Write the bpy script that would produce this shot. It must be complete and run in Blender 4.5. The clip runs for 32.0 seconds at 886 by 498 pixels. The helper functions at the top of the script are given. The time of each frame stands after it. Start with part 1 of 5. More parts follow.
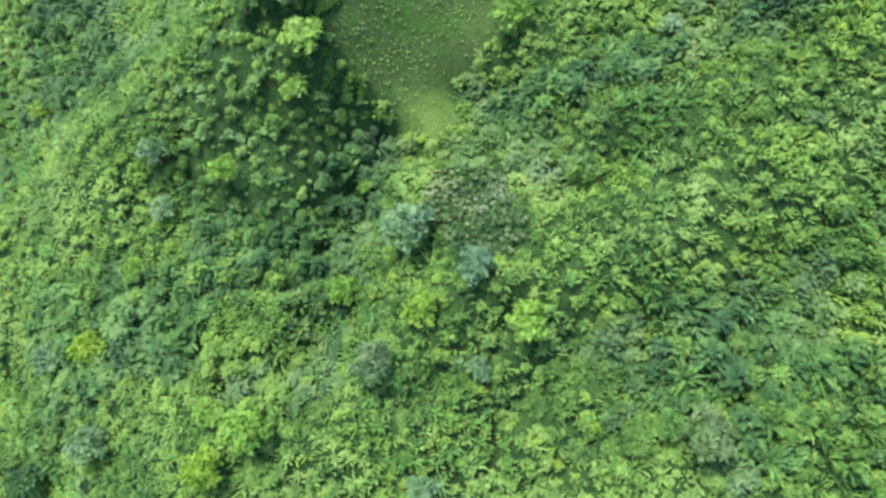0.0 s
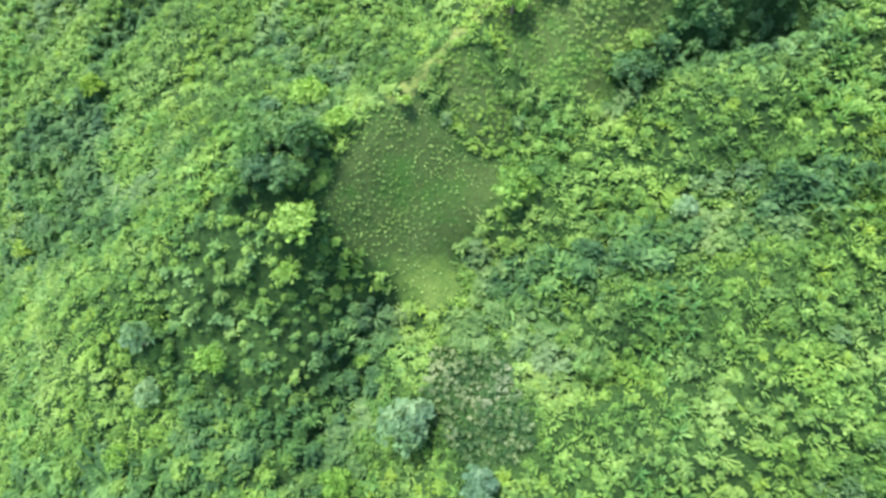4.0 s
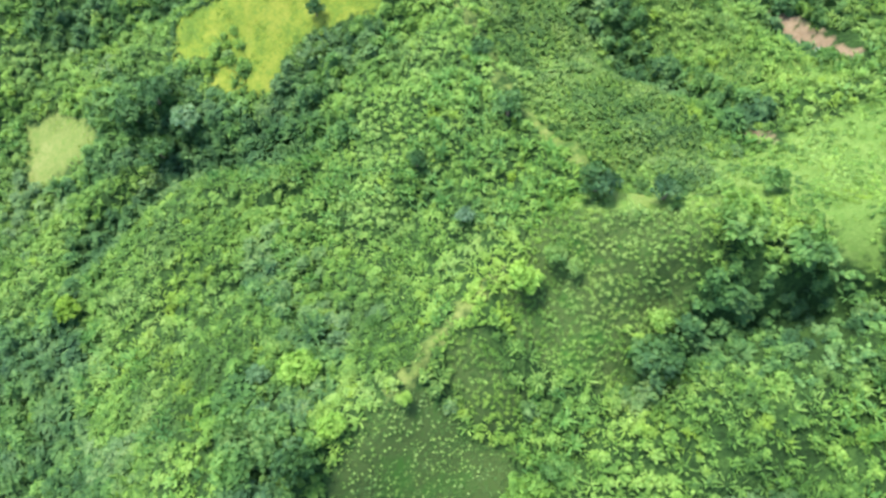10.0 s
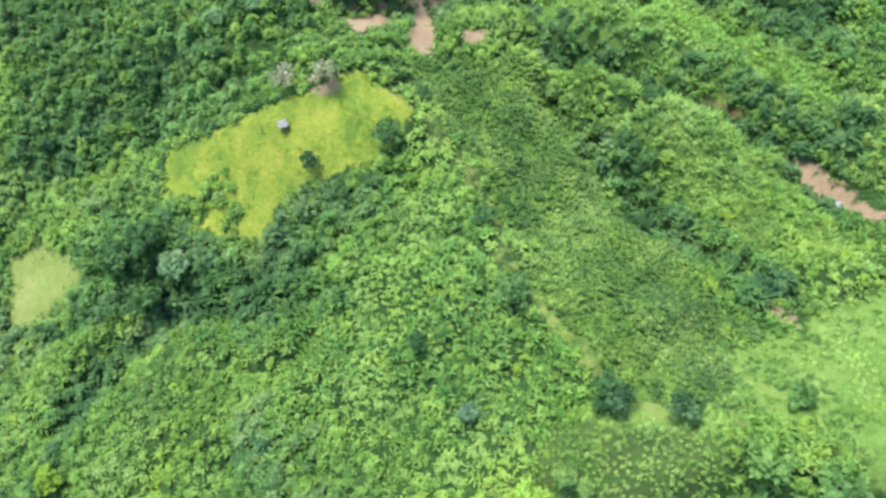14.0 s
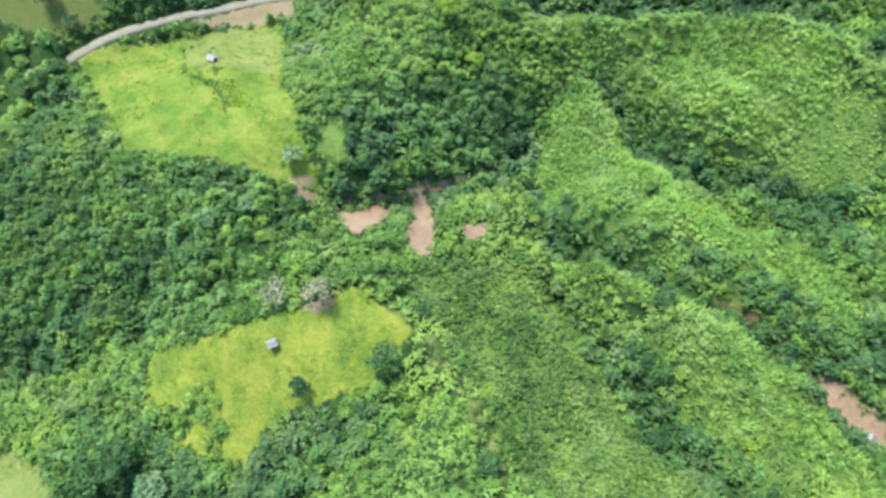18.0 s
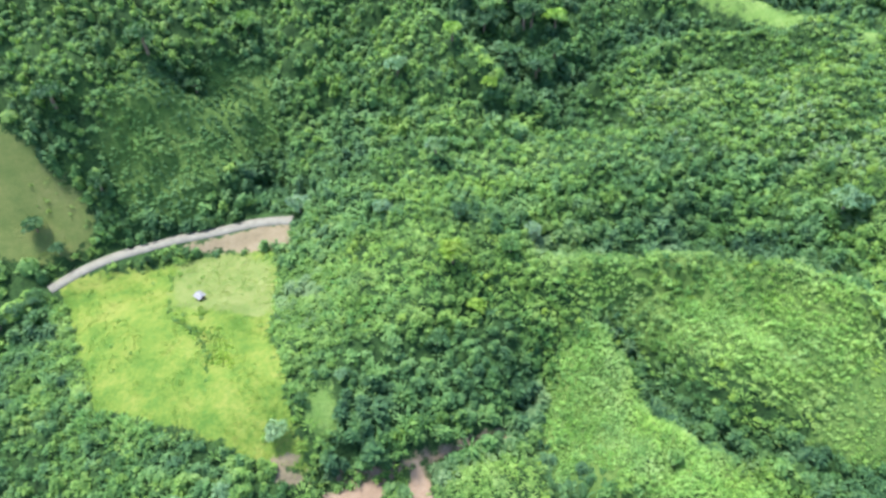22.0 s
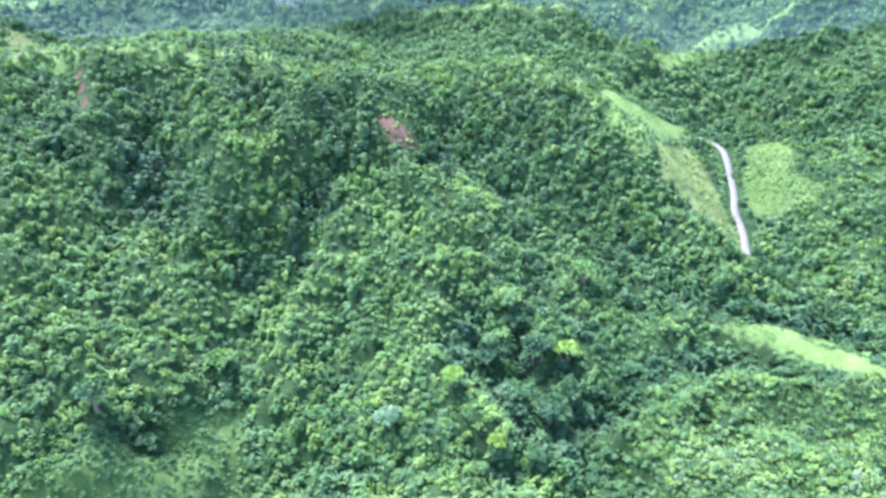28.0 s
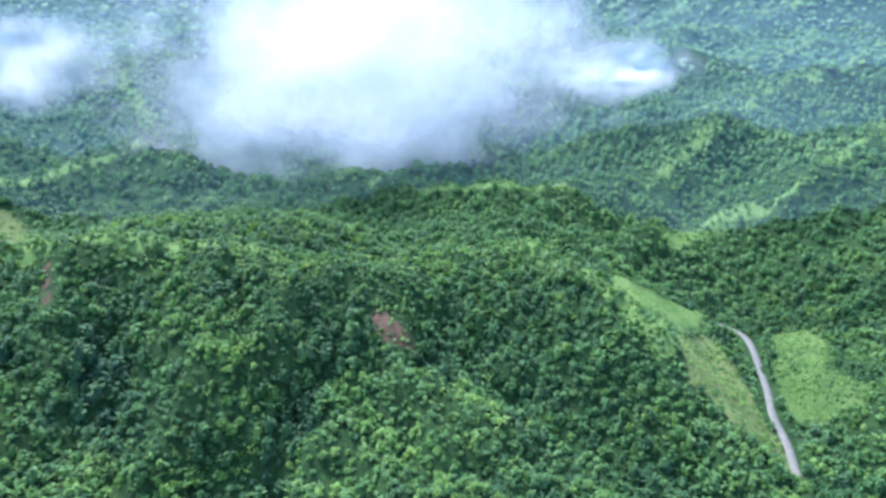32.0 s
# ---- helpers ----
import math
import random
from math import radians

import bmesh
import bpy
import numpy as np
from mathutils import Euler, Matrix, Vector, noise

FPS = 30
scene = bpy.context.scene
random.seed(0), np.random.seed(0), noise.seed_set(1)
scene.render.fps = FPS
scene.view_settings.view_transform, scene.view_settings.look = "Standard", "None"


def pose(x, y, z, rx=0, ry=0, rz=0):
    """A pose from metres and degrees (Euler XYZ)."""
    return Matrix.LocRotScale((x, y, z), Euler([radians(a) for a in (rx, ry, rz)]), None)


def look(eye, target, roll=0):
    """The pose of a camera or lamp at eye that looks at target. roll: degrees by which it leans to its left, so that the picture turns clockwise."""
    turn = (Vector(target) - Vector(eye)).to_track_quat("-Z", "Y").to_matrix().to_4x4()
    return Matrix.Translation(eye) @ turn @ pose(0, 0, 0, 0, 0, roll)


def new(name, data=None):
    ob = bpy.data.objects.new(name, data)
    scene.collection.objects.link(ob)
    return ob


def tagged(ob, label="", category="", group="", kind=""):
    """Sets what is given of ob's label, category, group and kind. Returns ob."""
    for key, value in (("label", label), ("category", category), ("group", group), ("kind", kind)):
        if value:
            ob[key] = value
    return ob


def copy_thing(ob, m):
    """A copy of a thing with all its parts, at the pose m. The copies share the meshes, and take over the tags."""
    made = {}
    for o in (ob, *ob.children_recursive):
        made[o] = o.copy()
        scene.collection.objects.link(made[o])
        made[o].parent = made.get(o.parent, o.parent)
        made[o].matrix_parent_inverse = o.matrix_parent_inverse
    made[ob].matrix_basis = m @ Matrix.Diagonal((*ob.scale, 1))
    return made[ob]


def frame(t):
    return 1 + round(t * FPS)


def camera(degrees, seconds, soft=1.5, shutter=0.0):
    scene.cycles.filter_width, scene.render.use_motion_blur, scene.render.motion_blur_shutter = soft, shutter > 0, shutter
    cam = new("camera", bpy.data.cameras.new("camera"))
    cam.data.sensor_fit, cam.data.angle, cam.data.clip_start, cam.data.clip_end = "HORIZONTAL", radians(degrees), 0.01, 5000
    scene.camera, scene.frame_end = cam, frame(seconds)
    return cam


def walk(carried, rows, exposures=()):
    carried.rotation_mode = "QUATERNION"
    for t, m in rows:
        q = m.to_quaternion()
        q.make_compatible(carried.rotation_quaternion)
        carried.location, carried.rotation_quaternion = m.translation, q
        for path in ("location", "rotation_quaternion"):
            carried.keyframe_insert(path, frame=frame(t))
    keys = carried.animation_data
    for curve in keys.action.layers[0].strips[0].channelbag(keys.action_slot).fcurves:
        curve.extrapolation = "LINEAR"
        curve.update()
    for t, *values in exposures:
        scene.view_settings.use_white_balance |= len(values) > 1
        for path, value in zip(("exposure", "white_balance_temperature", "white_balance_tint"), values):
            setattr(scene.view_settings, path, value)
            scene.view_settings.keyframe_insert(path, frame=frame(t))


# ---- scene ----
cam = camera(70.5, 32.0, soft=2.9)
PATH = [
    (0, (0.655, -49.599, 199.583), (0.6371, -48.7436, 197.7751), -1.09),
    (0.5, (0.743, -43.672, 201.197), (0.7239, -42.8142, 199.3900), -1.19),
    (1, (0.665, -37.286, 202.824), (0.6461, -36.4269, 201.0177), -1.20),
    (1.5, (0.556, -31.158, 204.432), (0.5380, -30.2984, 202.6263), -1.15),
    (2, (0.518, -24.391, 206.169), (0.4998, -23.5328, 204.3621), -1.18),
    (2.5, (0.399, -18.395, 207.635), (0.3816, -17.5356, 205.8294), -1.12),
    (3, (0.489, -12.247, 209.163), (0.4702, -11.3816, 207.3599), -1.20),
    (3.5, (0.513, -6.030, 210.751), (0.4935, -5.1657, 208.9474), -1.28),
    (5.5, (0.244, 18.410, 216.901), (0.2250, 19.2876, 215.1035), -1.20),
    (6, (0.127, 24.888, 218.570), (0.1087, 25.7679, 216.7742), -1.14),
    (6.5, (0.009, 31.452, 220.426), (-0.0088, 32.3328, 218.6303), -1.11),
    (7, (-0.298, 37.295, 221.893), (-0.3131, 38.1795, 220.0989), -0.94),
    (7.5, (-0.499, 43.562, 223.389), (-0.5129, 44.4516, 221.5981), -0.80),
    (8, (-0.863, 49.347, 224.948), (-0.8743, 50.2407, 223.1588), -0.63),
    (8.5, (-0.892, 55.950, 226.615), (-0.9028, 56.8445, 224.8259), -0.63),
    (9, (-0.946, 61.951, 228.120), (-0.9572, 62.8484, 226.3326), -0.60),
    (9.5, (-1.073, 68.584, 229.964), (-1.0830, 69.4825, 228.1768), -0.59),
    (10, (-1.050, 74.674, 231.477), (-1.0610, 75.5748, 229.6910), -0.64),
    (10.5, (-1.232, 81.352, 233.253), (-1.2421, 82.2528, 231.4678), -0.59),
    (11, (-1.226, 87.411, 234.854), (-1.2374, 88.3139, 233.0699), -0.62),
    (11.5, (-1.304, 94.172, 236.725), (-1.3147, 95.0746, 234.9405), -0.64),
    (12, (-1.519, 100.296, 238.424), (-1.5285, 101.1992, 236.6400), -0.58),
    (12.5, (-1.254, 106.723, 240.112), (-1.2665, 107.6287, 238.3284), -0.79),
    (13, (-1.150, 112.837, 241.671), (-1.1630, 113.7453, 239.8893), -0.82),
    (13.5, (-1.172, 119.497, 243.554), (-1.1850, 120.4066, 241.7728), -0.81),
    (15.5, (-1.566, 145.182, 250.602), (-1.5763, 146.1180, 248.8342), -0.64),
    (16, (-1.797, 151.590, 252.311), (-1.8055, 152.5407, 250.5514), -0.55),
    (16.5, (-1.521, 158.117, 254.119), (-1.5309, 159.1034, 252.3789), -0.65),
    (17, (-1.324, 164.158, 255.731), (-1.3356, 165.1775, 254.0104), -0.70),
    (17.5, (-1.345, 170.356, 257.385), (-1.3566, 171.4135, 255.6874), -0.65),
    (18, (-1.373, 176.536, 259.261), (-1.3838, 177.6244, 257.5837), -0.60),
    (18.5, (-1.368, 183.411, 261.263), (-1.3788, 184.5376, 259.6100), -0.57),
    (19, (-1.557, 189.331, 262.914), (-1.5662, 190.4985, 261.2905), -0.49),
    (19.5, (-1.771, 195.942, 264.914), (-1.7785, 197.1521, 263.3217), -0.44),
    (20, (-1.931, 202.307, 266.950), (-1.9377, 203.5531, 265.3856), -0.37),
    (20.5, (-2.213, 209.048, 269.130), (-2.2171, 210.3331, 267.5974), -0.28),
    (21, (-2.334, 215.036, 270.673), (-2.3377, 216.3596, 269.1735), -0.22),
    (21.5, (-2.373, 221.840, 272.743), (-2.3763, 223.2004, 271.2766), -0.20),
    (22, (-2.483, 228.293, 274.816), (-2.4853, 229.6881, 273.3827), -0.18),
    (22.5, (-2.859, 234.872, 276.930), (-2.8590, 236.3096, 275.5398), -0.09),
    (23, (-2.825, 240.986, 278.637), (-2.8246, 242.4628, 277.2883), -0.08),
    (23.5, (-2.807, 247.365, 280.431), (-2.8070, 248.8821, 279.1284), -0.08),
    (24, (-2.852, 253.377, 282.173), (-2.8511, 254.9301, 280.9129), -0.03),
    (24.5, (-2.651, 259.784, 284.126), (-2.6507, 261.3737, 282.9132), -0.07),
    (25, (-2.723, 265.635, 285.486), (-2.7222, 267.2588, 284.3185), -0.03),
    (25.5, (-2.712, 272.250, 287.696), (-2.7108, 273.9066, 286.5746), -0.02),
    (27.5, (-2.872, 297.328, 295.799), (-2.8686, 299.0991, 294.8697), 0.05),
    (28, (-2.953, 303.755, 297.709), (-2.9495, 305.5534, 296.8329), 0.07),
    (28.5, (-2.779, 309.707, 299.761), (-2.7761, 311.5281, 298.9342), 0.06),
    (29, (-2.578, 316.177, 302.070), (-2.5757, 318.0215, 301.2964), 0.07),
    (29.5, (-2.763, 322.314, 304.059), (-2.7595, 324.1803, 303.3383), 0.10),
    (30, (-2.998, 328.724, 306.055), (-2.9931, 330.6112, 305.3924), 0.14),
    (30.5, (-2.939, 334.520, 308.126), (-2.9345, 336.4230, 307.5104), 0.16),
    (31, (-3.110, 340.416, 309.630), (-3.1048, 342.3237, 309.0293), 0.16),
    (31.5, (-3.523, 346.922, 312.813), (-3.5154, 348.8466, 312.2686), 0.23),
    (32, (-3.232, 352.601, 314.089), (-3.2257, 354.5514, 313.6461), 0.20),
]
walk(cam, [(t, look(eye, target, roll)) for t, eye, target, roll in PATH], [(0, 1.48, 6700, 7), (1.2, 1.74, 6700, 7), (9, 1.64, 6900, 2), (16, 1.53, 6800, 5), (23, 1.78, 6050, 16), (28, 2.35, 5340, 34), (30, 2.04, 5375, 27), (31, 1.86, 5330, 24), (32, 1.58, 5300, 21)])

# ---- world, sun and exposure ----
SUN_FROM = Vector((-0.37, 0.37, 1.12)).normalized()
world = bpy.data.worlds.new("sky")
scene.world = world
world.use_nodes = True
wn = world.node_tree.nodes
sky = wn.new("ShaderNodeTexSky")
sky.sky_type, sky.sun_disc = "NISHITA", False
sky.sun_elevation = math.asin(SUN_FROM.z)
sky.sun_rotation = math.atan2(SUN_FROM.x, SUN_FROM.y)
wn["Background"].inputs["Strength"].default_value = 0.15
world.node_tree.links.new(sky.outputs[0], wn["Background"].inputs["Color"])
sun_lamp = new("sun", bpy.data.lights.new("sun", "SUN"))
sun_lamp.data.energy, sun_lamp.data.angle, sun_lamp.data.color = 3.3, radians(14.0), (1.0, 0.95, 0.86)
sun_lamp.matrix_world = look(SUN_FROM * 500, (0, 0, 0))

# ---- materials ----
def nodes_of(name):
    m = bpy.data.materials.new(name)
    m.use_nodes = True
    t = m.node_tree
    return m, t, t.nodes["Principled BSDF"]


def link(t, a, b):
    t.links.new(a, b)


def noise_at(t, scale, detail=3.0, rough=0.55, vec=None):
    n = t.nodes.new("ShaderNodeTexNoise")
    n.inputs["Scale"].default_value, n.inputs["Detail"].default_value = scale, detail
    n.inputs["Roughness"].default_value = rough
    if vec is None:
        g = t.nodes.new("ShaderNodeNewGeometry")
        vec = g.outputs["Position"]
    link(t, vec, n.inputs["Vector"])
    return n.outputs["Fac"]


def ramp(t, fac, stops):
    r = t.nodes.new("ShaderNodeValToRGB")
    e = r.color_ramp.elements
    while len(e) < len(stops):
        e.new(0.5)
    for k, (at, c) in enumerate(stops):
        e[k].position, e[k].color = at, (*c, 1)
    link(t, fac, r.inputs["Fac"])
    return r.outputs["Color"]


def blend(t, fac, a, b, mode="MIX"):
    m = t.nodes.new("ShaderNodeMix")
    m.data_type, m.blend_type = "RGBA", mode
    for value, socket in ((fac, m.inputs[0]), (a, m.inputs[6]), (b, m.inputs[7])):
        if isinstance(value, (int, float)):
            socket.default_value = value
        elif isinstance(value, tuple):
            socket.default_value = (*value, 1)
        else:
            link(t, value, socket)
    return m.outputs[2]


def maths(t, op, a, b=0.0):
    m = t.nodes.new("ShaderNodeMath")
    m.operation = op
    for value, socket in ((a, m.inputs[0]), (b, m.inputs[1])):
        if isinstance(value, (int, float)):
            socket.default_value = value
        else:
            link(t, value, socket)
    return m.outputs[0]


def shifted(t):
    g, v = t.nodes.new("ShaderNodeNewGeometry"), t.nodes.new("ShaderNodeVectorMath")
    v.inputs[1].default_value = (310, 170, 90)
    link(t, g.outputs["Position"], v.inputs[0])
    return v.outputs[0]


def leaf_material(name, dark, mid, light, patch=0.03, clump=0.35, through_light=0.35, yellow=None):
    """Foliage: tone from leaf to leaf, from plant to plant and from patch to patch."""
    m, t, b = nodes_of(name)
    g = t.nodes.new("ShaderNodeNewGeometry")
    mix = maths(t, "ADD", maths(t, "MULTIPLY", g.outputs["Random Per Island"], 0.13),
                maths(t, "MULTIPLY", noise_at(t, clump, 2.0), 0.32))
    mix = maths(t, "ADD", mix, maths(t, "MULTIPLY", noise_at(t, 0.1, 2.0), 0.4))
    mix = maths(t, "ADD", mix, maths(t, "MULTIPLY", noise_at(t, patch, 3.0), 0.5))
    mix = maths(t, "ADD", mix, maths(t, "MULTIPLY", noise_at(t, 1.2, 2.0), 0.4))
    col = ramp(t, mix, [(0.74, dark), (0.875, mid), (1.0, light)])
    dull = ramp(t, noise_at(t, 0.055, 3.0), [(0.46, (0, 0, 0)), (0.62, (1, 1, 1))])
    col = blend(t, dull, col, blend(t, 1.0, col, (1.02, 0.96, 1.22), "MULTIPLY"))
    fresh = ramp(t, noise_at(t, 0.043, 3.0, 0.5, shifted(t)), [(0.48, (0, 0, 0)), (0.64, (1, 1, 1))])
    col = blend(t, fresh, col, blend(t, 1.0, col, (1.06, 1.03, 0.86), "MULTIPLY"))
    if yellow:
        spot = ramp(t, noise_at(t, 0.11, 2.0), [(0.58, (0, 0, 0)), (0.72, (1, 1, 1))])
        col = blend(t, spot, col, yellow)
    link(t, col, b.inputs["Base Color"])
    b.inputs["Roughness"].default_value = 0.55
    b.inputs["Specular IOR Level"].default_value = 0.28
    bump = t.nodes.new("ShaderNodeBump")
    bump.inputs["Strength"].default_value, bump.inputs["Distance"].default_value = 1.0, 0.7
    link(t, noise_at(t, 1.7, 3.0, 0.65), bump.inputs["Height"])
    link(t, bump.outputs[0], b.inputs["Normal"])
    tr = t.nodes.new("ShaderNodeBsdfTranslucent")
    link(t, blend(t, 1.0, col, (1.0, 1.0, 0.55), "MULTIPLY"), tr.inputs["Color"])
    ms = t.nodes.new("ShaderNodeMixShader")
    ms.inputs[0].default_value = through_light
    link(t, b.outputs[0], ms.inputs[1])
    link(t, tr.outputs[0], ms.inputs[2])
    link(t, ms.outputs[0], t.nodes["Material Output"].inputs["Surface"])
    return m


THICKET = leaf_material("thicket_leaves", (0.06, 0.145, 0.036), (0.14, 0.285, 0.061), (0.26, 0.425, 0.106), yellow=(0.22, 0.36, 0.054))
BUSH = {
    "light": leaf_material("light_bush_leaves", (0.10, 0.23, 0.05), (0.17, 0.33, 0.072), (0.27, 0.44, 0.113)),
    "green": leaf_material("green_bush_leaves", (0.055, 0.14, 0.034), (0.115, 0.24, 0.052), (0.20, 0.35, 0.079)),
    "grey": leaf_material("grey_green_bush_leaves", (0.06, 0.14, 0.05), (0.12, 0.235, 0.081), (0.20, 0.33, 0.122)),
    "yellow": leaf_material("yellow_green_bush_leaves", (0.13, 0.26, 0.036), (0.22, 0.37, 0.054), (0.33, 0.47, 0.072)),
}
BANANA = leaf_material("banana_leaves", (0.07, 0.20, 0.054), (0.14, 0.31, 0.081), (0.25, 0.44, 0.126))
REED = leaf_material("reed_leaves", (0.12, 0.27, 0.063), (0.21, 0.405, 0.09), (0.315, 0.505, 0.14))
MAIZE = leaf_material("maize_leaves", (0.045, 0.12, 0.034), (0.10, 0.21, 0.056), (0.21, 0.34, 0.099))
FOREST = leaf_material("forest_leaves", (0.04, 0.115, 0.038), (0.085, 0.205, 0.059), (0.175, 0.335, 0.099), patch=0.02)
FAR_FOREST = leaf_material("far_forest_leaves", (0.055, 0.145, 0.045), (0.10, 0.23, 0.065), (0.175, 0.33, 0.09), patch=0.012)
FEATHERY = leaf_material("feathery_scrub_leaves", (0.10, 0.20, 0.075), (0.165, 0.295, 0.12), (0.25, 0.39, 0.18))
GRASS = leaf_material("grass_blades", (0.09, 0.20, 0.027), (0.15, 0.27, 0.036), (0.22, 0.32, 0.054))
PALE_CROP = leaf_material("pale_crop_leaves", (0.06, 0.125, 0.045), (0.14, 0.215, 0.095), (0.29, 0.36, 0.20))
SEEDLING = leaf_material("seedling_leaves", (0.14, 0.28, 0.072), (0.22, 0.38, 0.108), (0.31, 0.46, 0.153))
CROWN = {
    "l": leaf_material("bright_crown", (0.105, 0.24, 0.042), (0.185, 0.365, 0.062), (0.29, 0.48, 0.105)),
    "m": leaf_material("green_crown", (0.05, 0.14, 0.036), (0.11, 0.25, 0.063), (0.20, 0.36, 0.099)),
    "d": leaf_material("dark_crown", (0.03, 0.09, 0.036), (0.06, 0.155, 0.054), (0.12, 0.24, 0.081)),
    "b": leaf_material("grey_green_crown", (0.085, 0.19, 0.095), (0.15, 0.29, 0.145), (0.24, 0.39, 0.20)),
    "y": leaf_material("yellow_crown", (0.125, 0.255, 0.035), (0.205, 0.36, 0.05), (0.295, 0.45, 0.08)),
    "o": leaf_material("olive_crown", (0.065, 0.14, 0.05), (0.11, 0.205, 0.075), (0.175, 0.28, 0.115)),
    "g": leaf_material("pale_grey_crown", (0.15, 0.185, 0.117), (0.25, 0.285, 0.194), (0.36, 0.39, 0.279)),
}
TONE = {"l": "bright light-green", "m": "mid-green", "d": "dark green", "b": "grey-green", "y": "yellowish green", "o": "dull olive", "g": "pale, half-bare grey"}


def plain(name, base, rough=0.8, scale=2.0, spread=0.35, metal=0.0, bump=0.0):
    m, t, b = nodes_of(name)
    lo, hi = tuple(v * (1 - spread) for v in base), tuple(min(1, v * (1 + spread)) for v in base)
    link(t, ramp(t, noise_at(t, scale, 6.0, 0.65), [(0.3, lo), (0.7, hi)]), b.inputs["Base Color"])
    b.inputs["Roughness"].default_value, b.inputs["Metallic"].default_value = rough, metal
    if bump:
        n = t.nodes.new("ShaderNodeBump")
        n.inputs["Distance"].default_value = bump
        link(t, noise_at(t, scale * 4, 4.0), n.inputs["Height"])
        link(t, n.outputs[0], b.inputs["Normal"])
    return m


BARK = plain("bark", (0.16, 0.12, 0.085), 0.9, 3.0, 0.4, 0, 0.03)
CONCRETE = plain("road_concrete", (0.148, 0.146, 0.118), 0.85, 0.35, 0.22)
TIN = plain("weathered_tin", (0.19, 0.195, 0.205), 0.6, 1.2, 0.3, 0.3)
RIDGE_CAP = plain("tin_ridge_cap", (0.30, 0.31, 0.33), 0.5, 1.0, 0.2, 0.5)
TIMBER = plain("grey_timber", (0.22, 0.17, 0.12), 0.85, 1.5, 0.3)
WATER = plain("muddy_water", (0.30, 0.20, 0.13), 0.25, 0.6, 0.15)

# ---- shape of the land ----
# hills and hollows: x, y, turn, length, width, height
FIRST_SPUR = [
    (-272, -140, 0.00, 130, 55, -11.6),
    (34, -106, 0.00, 130, 55, 35.7),
    (204, -72, 1.57, 130, 55, 20.4),
    (102, -38, 0.00, 130, 55, 41.0),
    (-272, -38, 0.00, 110, 110, -22.5),
    (0, -4, 0.79, 75, 30, 13.6),
    (-68, 30, 1.57, 130, 55, 33.6),
    (204, 30, 0.00, 130, 55, 29.7),
    (340, 30, 1.57, 130, 55, -14.5),
    (68, 64, 0.00, 110, 110, 43.7),
    (-102, 64, 0.79, 75, 30, 11.2),
    (-34, 98, 0.79, 45, 22, 20.8),
    (-306, 98, 0.00, 130, 55, -18.1),
    (68, 98, 0.00, 45, 22, -8.9),
    (204, 132, 0.00, 110, 110, 66.5),
    (-136, 132, 1.57, 75, 30, 10.7),
]
MIDDLE_VALLEY = [
    (-34, 166, 0.00, 35, 35, -11.2),
    (0, 200, 2.36, 130, 55, 25.4),
    (-238, 234, 0.00, 110, 110, -30.6),
    (68, 234, 0.00, 45, 22, -7.6),
    (-102, 268, 2.36, 75, 30, -13.4),
    (34, 268, 2.36, 75, 30, -5.3),
    (204, 268, 0.79, 130, 55, 9.8),
    (-136, 268, 0.79, 75, 30, -8.2),
    (-340, 302, 1.57, 130, 55, -14.2),
    (68, 302, 1.57, 45, 22, 7.8),
    (34, 336, 0.00, 75, 30, -5.3),
    (68, 370, 2.36, 130, 55, -18.2),
    (-34, 370, 0.79, 75, 30, 15.4),
    (102, 370, 2.36, 45, 22, 9.2),
    (170, 404, 1.57, 130, 55, 7.2),
    (102, 404, 0.79, 75, 30, -15.1),
]
SECOND_VALLEY = [
    (-68, 404, 2.36, 75, 30, -13.1),
    (-136, 438, 0.79, 130, 55, -37.8),
    (-272, 438, 0.00, 130, 55, -20.6),
    (340, 438, 1.57, 130, 55, -13.8),
    (-170, 472, 0.00, 75, 30, 8.4),
    (170, 472, 0.79, 45, 22, 11.0),
    (-68, 506, 1.57, 130, 55, -12.6),
    (68, 506, 0.79, 45, 22, -14.5),
    (68, 540, 0.00, 110, 110, -32.8),
    (238, 574, 0.00, 130, 55, -32.5),
    (-238, 574, 2.36, 130, 55, 26.9),
    (-102, 574, 0.79, 75, 30, -11.1),
    (-136, 608, 2.36, 75, 30, -11.0),
    (-170, 608, 1.57, 75, 30, -20.9),
    (68, 642, 2.36, 75, 30, -17.5),
    (238, 642, 0.00, 75, 30, -14.7),
]
FOREST_HILL = [
    (204, 676, 1.57, 75, 30, -17.6),
    (-68, 676, 0.79, 75, 30, 18.7),
    (-170, 710, 0.00, 110, 110, 43.6),
    (102, 710, 2.36, 75, 30, 14.6),
    (-306, 710, 0.00, 60, 60, 26.7),
    (170, 710, 1.57, 75, 30, -9.0),
    (238, 744, 0.00, 110, 110, -38.0),
    (-102, 744, 1.57, 75, 30, 18.7),
    (204, 812, 0.00, 60, 60, -22.4),
    (68, 812, 2.36, 75, 30, 10.0),
    (306, 812, 0.00, 75, 30, 5.9),
    (204, 880, 0.00, 75, 30, -15.5),
    (204, 914, 0.00, 110, 110, -19.4),
    (-306, 914, 0.00, 110, 110, -14.5),
    (-136, 948, 0.00, 110, 110, -21.2),
    (34, 948, 0.79, 130, 55, -19.3),
]
BASE = (-12.37, 0.98, 28.7)
FAR_RIDGES = [
    (-420, 1300, 0.4, 400, 120, 60),
    (700, 1900, 2.6, 700, 160, 90),
    (-150, 2000, 0.2, 900, 220, 110),
]
